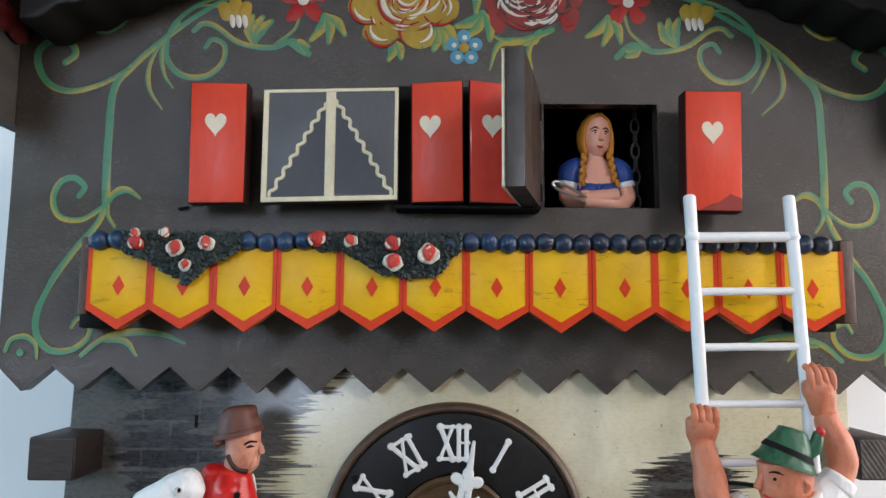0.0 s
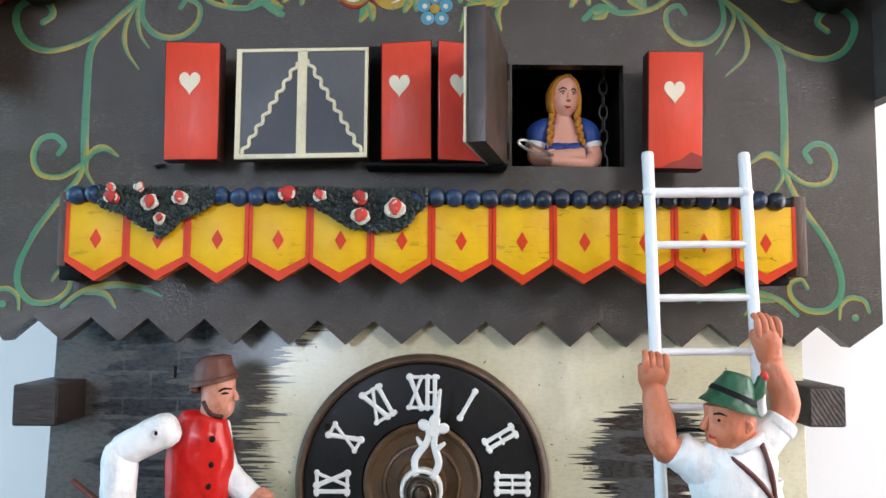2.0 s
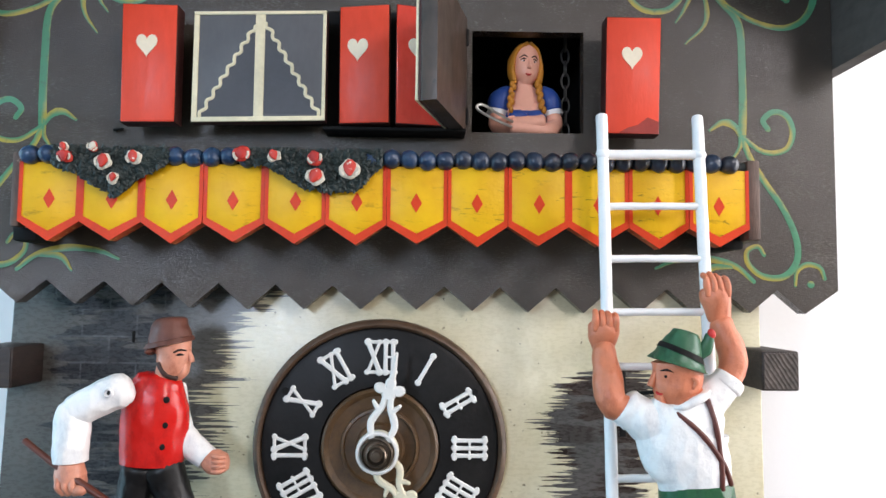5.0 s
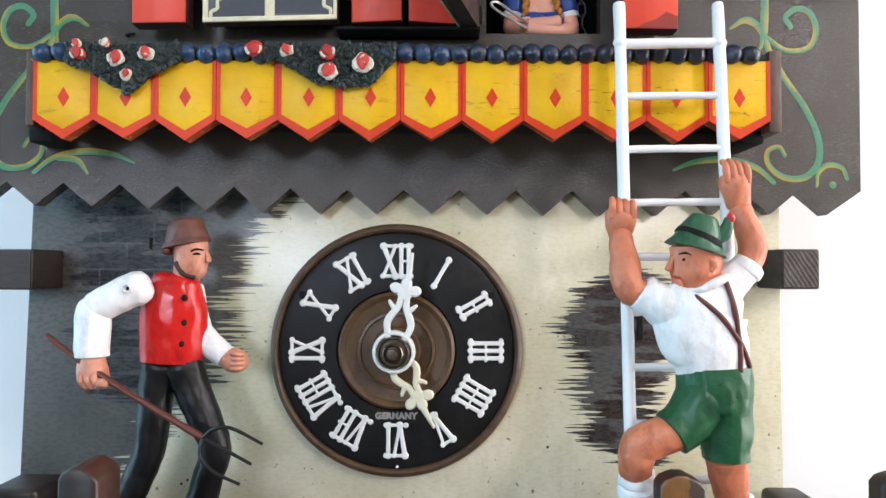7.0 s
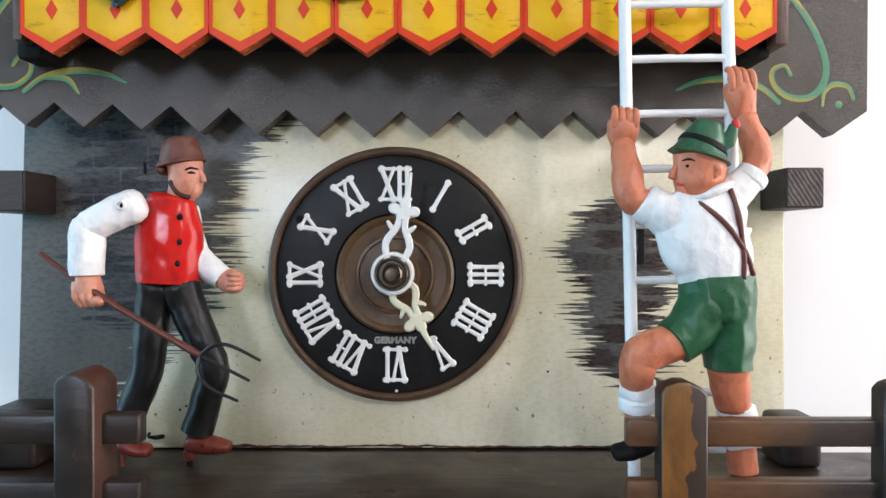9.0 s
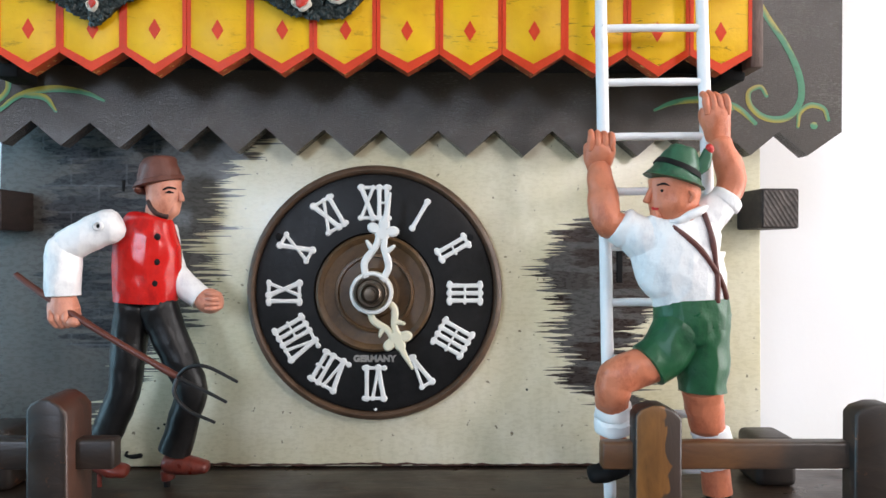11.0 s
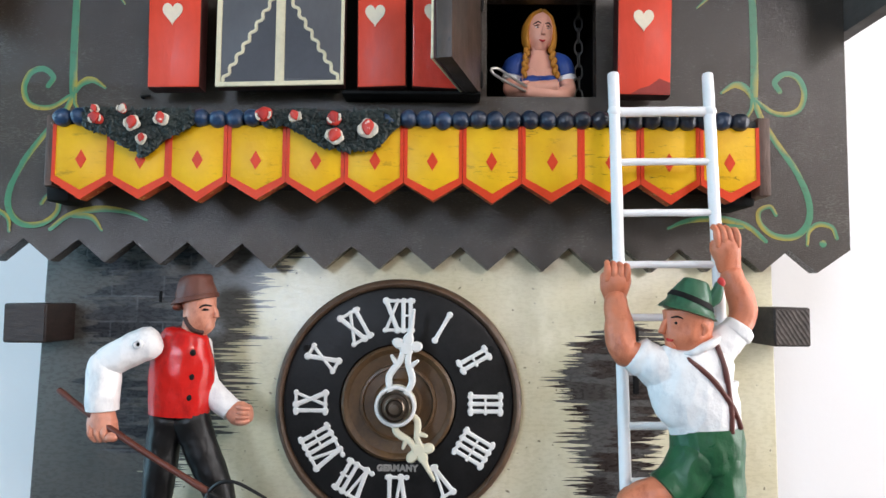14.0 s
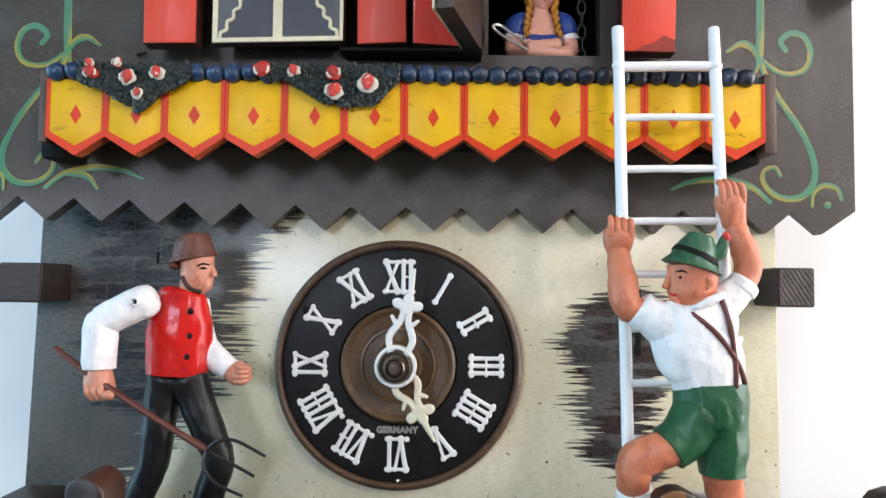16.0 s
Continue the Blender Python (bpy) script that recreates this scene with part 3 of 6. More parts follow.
wall_with_windows("wall_west", "x", -RX - 0.12, 0.12, (RY, BACK), [(-0.70, 0.05, 1.2, 2.4)], "unseen dull side wall with a window opening")
wall_with_windows("wall_east", "x", RX, 0.12, (RY, BACK), [(-0.70, 0.05, 1.2, 2.4)], "unseen dull side wall with an opening for the added fill light")
wall_with_windows("wall_south", "y", RY - 0.12, 0.12, (-RX, RX), [(-0.62, -0.36, 1.76, 2.08), (0.67, 0.97, 2.12, 2.38)], "unseen dull wall with two window openings")
window_light("window_light_west", (-RX - 0.06, -0.325, 1.8), (0, -0.325, 1.8), 0.75, 1.2, W_WEST, (0.42, 0.77, 0.97))
# the east lamp is added, unseen fill that whitens the wall behind the clock
window_light("window_light_east", (RX + 0.06, -0.325, 1.8), (0, -0.325, 1.8), 0.75, 1.2, W_EAST_FILL, (1.0, 0.98, 0.95))
window_light("window_light_south_a", (-0.49, RY - 0.06, 1.92), (-0.49, 0, 1.92), 0.26, 0.32, W_SOUTH_A, (0.68, 0.82, 1.0))
window_light("window_light_south_b", (0.82, RY - 0.06, 2.25), (0.82, 0, 2.25), 0.30, 0.26, W_SOUTH_B, (1.0, 0.95, 0.95))

# ---- the clock case ----
clock = thing("cuckoo_clock", (0, 0.07, -0.09), "large carved wooden chalet cuckoo clock with painted front", "cuckoo clock")
WL, WR = -0.1535, 0.1580

bm = fresh()
plate(bm, [(WL + 0.0015, 0.0675), (WL - 0.0025, -0.0715), (WR + 0.001, -0.0715), (WR, 0.0675)], 0.0, 0.008, 0.0006)
part("front_wall", bm, M["wall"], clock, "cream front wall with grey painted bricks and ragged brush edges", sharp=50)

bm = fresh()
for a, b in (((WL + 0.004, 0.0085, -0.0715), (WL + 0.012, 0.130, 0.20)), ((WR - 0.012, 0.0085, -0.0715), (WR - 0.004, 0.130, 0.20)), ((WL + 0.0121, 0.122, -0.0715), (WR - 0.0121, 0.130, 0.20)), ((WL + 0.0121, 0.0085, -0.0715), (WR - 0.0121, 0.1219, -0.065))):
    box(bm, a, b, 0.0008)
part("case_body", bm, M["beam"], clock, "dark stained hollow case behind the front")


def warp(x, z):
    """The board has bowed forward at its lower left corner."""
    d = 0.11 * max(0.0, -0.015 - x) * min(1.0, max(0.0, (0.135 - z) / 0.066))
    return x * (1 - d / 0.30), d, z + (0.088 - z) * d / 0.30


def bowed(bm):
    for v in bm.verts:
        x, d, z = warp(v.co.x, v.co.z)
        v.co = Vector((x, v.co.y - d, z))
    return bm


def gable_board():
    """The front board: zigzag lower edge, two window openings, gable top."""
    bm = fresh()
    x0, x1, pitch = -0.1785, 0.1875, 0.0228
    tips = [0.0140 + pitch * i for i in range(-8, 8)]
    xs = [x0] + [t + pitch / 2 for t in tips[:-1]] + [x1]
    holes = [(-0.0635, -0.0365, 0.1320, 0.1660), (0.0360, 0.0825, 0.1290, 0.1720)]
    cuts = sorted({*xs, *[h[0] for h in holes], *[h[1] for h in holes]})
    zs = sorted({0.0650, 0.0830, 0.1010, 0.1180, 0.1350, 0.2150, *[h[2] for h in holes], *[h[3] for h in holes]})
    pool = {}

    def vert(x, z):
        key = (round(x, 5), round(z, 5))
        if key not in pool:
            pool[key] = bm.verts.new((x, -0.007, z))
        return pool[key]

    for a, b in zip(cuts, cuts[1:]):
        for c, d in zip(zs, zs[1:]):
            if any(h[0] <= (a + b) / 2 <= h[1] and h[2] <= (c + d) / 2 <= h[3] for h in holes):
                continue
            bm.faces.new((vert(a, c), vert(b, c), vert(b, d), vert(a, d)))
    for i, t in enumerate(tips):
        inner = [x for x in cuts if xs[i] - 1e-6 <= x <= xs[i + 1] + 1e-6]
        jog = 0.0004 * math.sin(7.3 * i)
        bm.faces.new([vert(x, 0.0650) for x in reversed(inner)] + [vert(t, 0.0552 + jog)])
    mid = (x0 + x1) / 2
    top = [x for x in cuts]
    bm.faces.new([vert(x, 0.2150) for x in top] + [vert(mid + 0.03, 0.296), vert(mid - 0.03, 0.296)])
    r = bmesh.ops.extrude_face_region(bm, geom=bm.faces[:])
    bmesh.ops.translate(bm, verts=[g for g in r["geom"] if isinstance(g, bmesh.types.BMVert)], vec=(0, 0.0068, 0))
    return bowed(bm)


board = part("gable_board", gable_board(), M["gable"], clock, "dark grey-brown gable board with a zigzag lower edge", sharp=30)

# black boxes behind the two little openings: the shade inside is put in as colour
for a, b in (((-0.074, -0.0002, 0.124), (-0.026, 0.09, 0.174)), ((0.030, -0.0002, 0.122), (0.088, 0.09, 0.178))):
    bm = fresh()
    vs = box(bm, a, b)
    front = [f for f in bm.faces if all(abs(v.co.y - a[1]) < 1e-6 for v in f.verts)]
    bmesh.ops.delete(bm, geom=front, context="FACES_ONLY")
    part("chamber", bm, M["dull_black"], clock, smooth=False)

# roof: side cheeks, sloping soffits and trim
for s, xc in ((-1, -0.1785), (1, 0.1875)):
    bm = fresh()
    zb = 0.1615 if s < 0 else 0.1580
    plate(bm, [(xc + s * 0.0005, zb), (xc + s * 0.007, zb), (xc + s * 0.007, 0.225), (xc + s * 0.0005, 0.225)], -0.085 if s < 0 else -0.045, 0.130, 0.0008)
    part("roof_cheek", bm, M["roof"], clock, "grey-brown side board under the eave", sharp=50)
    bm = fresh()
    mid = 0.0045
    e = xc + s * 0.026
    out = [(e, 0.196), (mid, 0.196 + abs(e - mid) * 0.47), (mid, 0.206 + abs(e - mid) * 0.47), (e - s * 0.002, 0.208)]
    plate(bm, out, -0.088, 0.130, 0.0006)
    part("roof_slope", bm, M["roof"], clock, "overhanging roof board", sharp=50)
    # dark barge board under the roof, its lower edge carved in shallow waves
    bm = fresh()
    low = lambda d: 0.2112 - 0.41 * (d - 0.1245)
    wave = [(mid + s * d, low(d) + 0.0012 * math.sin(d * 420)) for d in (0.168 - 0.0035 * i for i in range(31))]
    plate(bm, (wave + [(wave[-1][0], low(0.063) + 0.018), (wave[0][0], low(0.168) + 0.018)])[::s], -0.0340, -0.0085, 0.0006)
    part("barge_board", bm, M["barge_dark"], clock, "nearly black carved barge board under the roof", sharp=50)
    if s > 0:
        continue
    bm = fresh()
    for i in range(3):
        ball(bm, (xc - s * 0.0020, -0.0130 - 0.0105 * i, 0.2000 + 0.0012 * (i % 2)), (0.0032, 0.0068, 0.0062), sub=3, rough=0.0012, freq=220)
    part("roof_trim", bm, M["barge"], clock, "dark red carved trim with white strokes")

# protruding beam ends
for x0, x1, z0, z1 in ((-0.1565, -0.1390, 0.0245, 0.0402), (0.1485, 0.1632, 0.0258, 0.0412)):
    bm = fresh()
    box(bm, (x0, -0.021, z0), (x1, 0.030, z1), 0.0009)
    beam = part("beam_end", bm, M["beam"], clock, "dark brown square beam end")
    bm = fresh()
    plate(bm, [(x0 + 0.0008, z0 + 0.0008), (x1 - 0.0008, z0 + 0.0008), (x1 - 0.0008, z1 - 0.0008), (x0 + 0.0008, z1 - 0.0008)], -0.0214, -0.0208)
    part("end_grain", bm, M["grain"] if x0 > 0 else M["beam"], beam, "sawn end grain", smooth=False)

# deck
bm = fresh()
plate(bm, [(-0.205, -0.0712), (0.245, -0.0712), (0.245, -0.0865), (-0.205, -0.0865)], -0.108, -0.006, 0.0008)
box(bm, (WL + 0.004, -0.0058, -0.0865), (WR - 0.004, 0.130, -0.0722))
part("deck", bm, M["deck"], clock, "dark brown worn wooden deck board", sharp=50)
# ragged brown strokes draw the gap between wall foot and deck
bm = fresh()
rnd = random.Random(5)
for i in range(26):
    x = -0.068 + 0.0062 * i
    z = -0.0709 + 0.0007 * rnd.random() * (1 if i < 20 else 0.3)
    brush(bm, [(x - 0.0035, z - 0.0002), (x, z), (x + 0.0042, z - 0.0002 * rnd.random())], 0.0006, 0.0004, -0.0003, 0.0003, 0.0007 + 0.0009 * rnd.random(), n=4)
part("base_seam", bm, M["seam"], clock, "thin reddish-brown line along the wall foot")

# logs lying on the deck beside the wall
for x0, x1, y0, y1, z in ((0.1450, 0.1602, -0.0270, -0.0080, -0.0528), (-0.1500, -0.1310, -0.030, -0.0085, -0.0488)):
    bm = fresh()
    box(bm, (x0, y0, -0.0712), (x1, y1, z), 0.0026, 3)
    solo("corner_block", bm, M["fence_dark"], ((x0 + x1) / 2, (y0 + y1) / 2, -0.0712), "dark stained rounded wooden corner block on the deck", "wooden block", "corner blocks", sharp=60)

# slot and wire of the climbing works
bm = fresh()
plate(bm, [(0.0988, 0.004), (0.1012, 0.004), (0.1012, 0.032), (0.0988, 0.032)], -0.0006, 0.002, 0.0002)
part("slot", bm, M["dull_black"], clock, "narrow black slot in the wall", smooth=False)
bm = fresh()
loft(bm, [(0.1000, -0.001, 0.020, 0.0008, 0.0008), (0.1030, -0.022, 0.025, 0.0008, 0.0008), (0.1060, -0.05, 0.029, 0.0008, 0.0008)], 8)
part("lifting_wire", bm, M["dull_black"], clock, "bent black wire")
bm = fresh()
loft(bm, [(-0.1095, -0.0065, 0.1272, 0.0006, 0.0006), (-0.1095, -0.0100, 0.1272, 0.0006, 0.0006)], 8)
loft(bm, [(-0.1095, -0.0100, 0.1272, 0.0006, 0.0006), (-0.1060, -0.0102, 0.1277, 0.0005, 0.0005)], 8)
part("nail", bm, M["dull_black"], clock, "small bent black nail")

bm = fresh()
plate(bm, [(-0.1030, 0.0408), (-0.1020, 0.0408), (-0.1020, 0.0456), (-0.1030, 0.0456)], -0.0004, 0.002)
part("slot", bm, M["dull_black"], clock, "short black slit in the painted bricks", smooth=False)
bm = fresh()
loft(bm, [(-0.1010, -0.0005, -0.0652, 0.0006, 0.0006), (-0.0995, -0.0052, -0.0652, 0.0006, 0.0006), (-0.0965, -0.0060, -0.0655, 0.0007, 0.0007), (-0.0930, -0.0062, -0.0650, 0.0009, 0.0009)], 8, rough=0.0003)
part("peg", bm, M["dull_black"], clock, "short black wire peg low on the wall")
for hx, hz in ((-0.0886, -0.0557), (-0.0861, -0.0541), (0.0620, -0.0400)):
    bm = fresh()
    turned(bm, (hx, hz), [(0.0005, 0.001), (0.0005, -0.0002), (0.0, -0.0003)], 10)
    part("pin_hole", bm, M["dull_black"], clock)

# ---- painted vines and flowers on the gable board ----
PY = -0.0071


def strokes_part(name, lines, mat, label="", thin=0.88):
    bm = fresh()
    for pts, w0, w1, mid in lines:
        brush(bm, pts, w0 * thin, w1 * thin, PY, 0.00005, mid * thin if mid else None)
    bowed(bm)
    return part(name, bm, M[mat], clock, label)


LEFT_VINES = [
    # main stem from the top, down the side, into the lower scroll
    ([(-0.052, 0.2235), (-0.087, 0.2185), (-0.104, 0.2105), (-0.121, 0.1975), (-0.133, 0.1860), (-0.1395, 0.1770), (-0.1405, 0.159), (-0.1405, 0.140), (-0.1400, 0.130)], 0.0014, 0.0040, 0.0034),
    ([(-0.1395, 0.132), (-0.1425, 0.122), (-0.151, 0.111), (-0.159, 0.099), (-0.164, 0.087), (-0.1640, 0.0775), (-0.1585, 0.0712), (-0.150, 0.0712), (-0.1440, 0.0760), (-0.1435, 0.0815), (-0.148, 0.0835), (-0.1505, 0.0800)], 0.0028, 0.0018, 0.0032),
    ([(-0.133, 0.1860), (-0.145, 0.1790), (-0.157, 0.1760), (-0.166, 0.1790), (-0.171, 0.1870), (-0.1705, 0.1940), (-0.164, 0.1982), (-0.158, 0.1960), (-0.156, 0.1915), (-0.1600, 0.1880)], 0.0022, 0.0030, 0.0036),
    ([(-0.1400, 0.129), (-0.149, 0.1230), (-0.158, 0.1240), (-0.1613, 0.1310), (-0.159, 0.1380), (-0.1535, 0.1400), (-0.149, 0.1365), (-0.1510, 0.1325)], 0.0022, 0.0026, 0.0030),
    ([(-0.1405, 0.1275), (-0.137, 0.1335), (-0.132, 0.1352), (-0.1265, 0.1318)], 0.0020, 0.0014, 0.0038),
    ([(-0.1395, 0.131), (-0.1390, 0.125), (-0.1360, 0.120)], 0.0024, 0.0014, None),
    ([(-0.146, 0.0690), (-0.138, 0.0755), (-0.126, 0.0783), (-0.114, 0.0772), (-0.106, 0.0740)], 0.0020, 0.0012, 0.0034),
    ([(-0.137, 0.0752), (-0.129, 0.0745), (-0.1245, 0.0690)], 0.0024, 0.0012, 0.0030),
    ([(-0.1755, 0.0705), (-0.1735, 0.0750), (-0.168, 0.0762), (-0.1640, 0.0730), (-0.1632, 0.0675)], 0.0018, 0.0014, 0.0026),
    ([(-0.070, 0.2215), (-0.087, 0.2190), (-0.104, 0.2145), (-0.116, 0.2050), (-0.1190, 0.1920), (-0.113, 0.1835), (-0.103, 0.1825), (-0.096, 0.1880), (-0.0950, 0.1955), (-0.1000, 0.1985), (-0.1030, 0.1950)], 0.0012, 0.0022, 0.0030),
    ([(-0.1205, 0.1985), (-0.1255, 0.1870), (-0.1250, 0.1770), (-0.1195, 0.1685)], 0.0012, 0.0008, 0.0026),
    ([(-0.1140, 0.2055), (-0.1205, 0.1950), (-0.1195, 0.1840), (-0.1155, 0.1775)], 0.0010, 0.0008, 0.0022),
    ([(-0.1540, 0.2130), (-0.1530, 0.2055), (-0.1450, 0.2015), (-0.1370, 0.2055), (-0.1350, 0.2130)], 0.0024, 0.0016, 0.0030),
    ([(-0.108, 0.2020), (-0.1045, 0.2050), (-0.099, 0.2040), (-0.089, 0.1970), (-0.076, 0.1950), (-0.067, 0.1978), (-0.0605, 0.1925)], 0.0026, 0.0030, 0.0026),
    ([(-0.1110, 0.2110), (-0.1020, 0.2130), (-0.0930, 0.2105)], 0.0006, 0.0014, None),
    ([(-0.0740, 0.1965), (-0.0665, 0.2030), (-0.0640, 0.2110)], 0.0018, 0.0014, None),
]
for spec in LEFT_VINES:
    strokes_part("vine_stroke", [spec], "vine")
RIGHT_SHIFT = 0.0050
for pts, w0, w1, mid in LEFT_VINES:
    strokes_part("vine_stroke", [([(0.0045 - x + RIGHT_SHIFT * ((0.4 if z < 0.115 else 0.85) if x < -0.12 else 0.3), z - 0.0006) for x, z in pts], w0, w1, mid)], "vine")
bm = fresh()
dab(bm, -0.1697, 0.0700, 0.0015, 0.0015, 0, PY, 0.00005)
bowed(bm)
part("paint_dot", bm, M["vine"], clock)
bm = fresh()
dab(bm, 0.1762, 0.0675, 0.0015, 0.0015, 0, PY, 0.00005)
part("paint_dot", bm, M["vine"], clock)
for x in (-0.1452, 0.1560):
    bm = fresh()
    dab(bm, x, 0.2105, 0.0014, 0.0014, 0, PY, 0.00005)
    part("paint_dot", bm, M["vine"], clock)


def leaf_fan(x, z, angles, length, width):
    """A small spray of painted leaves from one foot."""
    bm = fresh()
    for a in angles:
        d = Vector((math.cos(radians(a)), math.sin(radians(a))))
        q = Vector((-d.y, d.x)) * length * 0.12
        p = Vector((x, z))
        brush(bm, [tuple(p), tuple(p + d * length * 0.5 + q), tuple(p + d * length)], width * 0.5, width * 0.55, PY, 0.00005, width * 1.3, n=6)
    return part("painted_leaf", bm, M["leafp"], clock)


for s, o in ((1, 0.0), (-1, 0.0085)):
    fx = lambda x: s * x + o
    an = lambda L: [a if s > 0 else 180 - a for a in L]
    # five-petal red flower
    bm = fresh()
    cx, cz = fx(-0.0632), 0.2155
    dab(bm, cx, cz, 0.0023, 0.0023, 0, PY - 0.0003, 0.0004)
    fl = part("painted_blossom", bm, M["petal_white"], clock, "red five-petal painted flower with white centre")
    for i in range(5):
        a = radians(90 + 72 * i + (4 if s > 0 else -3))
        bm = fresh()
        dab(bm, cx + 0.0062 * math.cos(a), cz + 0.0062 * math.sin(a), 0.0046, 0.0031, a, PY, 0.0002, wob=0.12)
        part("petal", bm, M["petal_red"], fl)
    leaf_fan(fx(-0.0545), 0.2095, an([-115, -80, -45]), 0.0125, 0.0034)
    # ochre tulip
    bm = fresh()
    for dx, dz, r in ((-0.0035, 0.0, 0.5), (0.0, 0.0012, 0.0), (0.0038, 0.0, -0.5)):
        dab(bm, fx(-0.0915) + dx, 0.2105 + dz, 0.0032, 0.0046, r, PY, 0.0004, wob=0.06)
    tu = part("painted_tulip", bm, M["petal_gold"], clock, "ochre painted tulip with white petal tips")
    bm = fresh()
    for dx in (-0.0022, 0.0004, 0.0030):
        dab(bm, fx(-0.0900) + dx, 0.2062, 0.0012, 0.0030, 0.15, PY - 0.0003, 0.0003)
    part("petal_tip", bm, M["petal_white"], tu)
    # leaf lump on the branch
    leaf_fan(fx(-0.0830), 0.1965, an([95, 75, 55]), 0.0120, 0.0040)
    leaf_fan(fx(-0.0680), 0.1965, an([-35, -8]), 0.0075, 0.0032)

# big ochre rose and big red rose
def rose(petals, heart, mat, label):
    """A painted rose: the middle is the part, the petals round it lie under it."""
    bm = fresh()
    dab(bm, *petals[heart], PY - 0.0001, 0.0004, wob=0.03, n=24)
    mid = part("painted_rose", bm, M[mat], clock, label)
    for i, p in enumerate(petals):
        if i != heart:
            bm = fresh()
            dab(bm, *p, PY, 0.00005 + 0.00001 * i, wob=0.03, n=24)
            part("petal", bm, M[mat], mid)
    return mid


PETALS = []
for cx, cz, rx, rz, r in ((-0.036, 0.213, 0.0085, 0.0080, 0), (-0.030, 0.2030, 0.0085, 0.0065, 0.2), (-0.0155, 0.2020, 0.0085, 0.0068, -0.2), (-0.0065, 0.2125, 0.0080, 0.0078, 0), (-0.021, 0.2150, 0.0125, 0.0110, 0), (-0.036, 0.228, 0.010, 0.008, 0), (-0.008, 0.228, 0.010, 0.008, 0), (-0.021, 0.232, 0.012, 0.009, 0)):
    PETALS.append((cx, cz, rx, rz, r))
ro = rose(PETALS, 4, "petal_gold", "large ochre painted rose with red and white strokes")
bm = fresh()
for cx, cz, r, a0, a1, w in ((-0.036, 0.213, 0.0078, 150, 290, 0.0014), (-0.030, 0.2030, 0.0072, 185, 330, 0.0015), (-0.0155, 0.2025, 0.0076, 130, 230, 0.0013), (-0.0065, 0.2125, 0.0074, 210, 320, 0.0013), (-0.021, 0.216, 0.0112, 160, 300, 0.0016), (-0.019, 0.218, 0.006, 180, 380, 0.0014), (-0.019, 0.219, 0.003, 0, 250, 0.0014)):
    pts = [(cx + r * math.cos(radians(a0 + (a1 - a0) * i / 5)), cz + r * math.sin(radians(a0 + (a1 - a0) * i / 5))) for i in range(6)]
    brush(bm, pts, w * 0.4, w * 0.4, PY - 0.0004, 0.0003, w, n=5)
part("petal_outline", bm, M["petal_red"], ro)
bm = fresh()
for cx, cz, r, a0, a1, w in ((-0.036, 0.213, 0.0060, 190, 280, 0.0016), (-0.030, 0.2035, 0.0052, 170, 290, 0.0018), (-0.0155, 0.2030, 0.0055, 280, 380, 0.0016), (-0.0070, 0.2130, 0.0050, -50, 50, 0.0012), (-0.0075, 0.2130, 0.0032, -50, 50, 0.0010), (-0.021, 0.216, 0.0092, 150, 260, 0.0024), (-0.019, 0.2165, 0.0075, 270, 370, 0.0018), (-0.020, 0.2180, 0.0044, 160, 330, 0.0014), (-0.015, 0.2190, 0.0090, 280, 340, 0.0014)):
    pts = [(cx + r * math.cos(radians(a0 + (a1 - a0) * i / 5)), cz + r * math.sin(radians(a0 + (a1 - a0) * i / 5))) for i in range(6)]
    brush(bm, pts, w * 0.3, w * 0.3, PY - 0.0005, 0.0003, w, n=5)
part("petal_highlight", bm, M["petal_white"], ro)

PETALS = []
for cx, cz, rx, rz, r in ((0.031, 0.2160, 0.0150, 0.0125, 0.1), (0.0475, 0.2080, 0.0036, 0.0060, -0.3), (0.0500, 0.2200, 0.0036, 0.0070, 0), (0.0170, 0.2060, 0.0030, 0.0045, 0.6), (0.0150, 0.2170, 0.0032, 0.0080, 0.1), (0.031, 0.229, 0.014, 0.010, 0)):
    PETALS.append((cx, cz, rx, rz, r))
rr = rose(PETALS, 0, "petal_pink", "large red painted rose with white petal strokes")
bm = fresh()
for cx, cz, r, a0, a1, w in ((0.028, 0.218, 0.0095, 140, 285, 0.0016), (0.027, 0.219, 0.0068, 100, 300, 0.0014), (0.026, 0.219, 0.0042, 60, 300, 0.0013), (0.026, 0.219, 0.002, 0, 270, 0.0012), (0.036, 0.2135, 0.0070, 250, 330, 0.0034), (0.038, 0.222, 0.0062, -20, 60, 0.0020), (0.031, 0.2125, 0.0070, 250, 300, 0.0020)):
    pts = [(cx + r * math.cos(radians(a0 + (a1 - a0) * i / 5)), cz + r * 0.95 * math.sin(radians(a0 + (a1 - a0) * i / 5))) for i in range(6)]
    brush(bm, pts, w * 0.3, w * 0.3, PY - 0.0005, 0.0003, w, n=5)
part("petal_highlight", bm, M["petal_white"], rr)
bm = fresh()
for cx, cz, r, a0, a1, w in ((0.031, 0.2165, 0.0132, 200, 330, 0.0010), (0.027, 0.219, 0.0082, 100, 330, 0.0010), (0.027, 0.219, 0.0055, 80, 300, 0.0009), (0.034, 0.2150, 0.0085, 240, 360, 0.0011), (0.0440, 0.214, 0.0040, 200, 320, 0.0010)):
    pts = [(cx + r * math.cos(radians(a0 + (a1 - a0) * i / 5)), cz + r * 0.95 * math.sin(radians(a0 + (a1 - a0) * i / 5))) for i in range(6)]
    brush(bm, pts, w * 0.3, w * 0.3, PY - 0.0006, 0.0002, w, n=5)
part("petal_line", bm, M["gable"], rr)
bm = fresh()
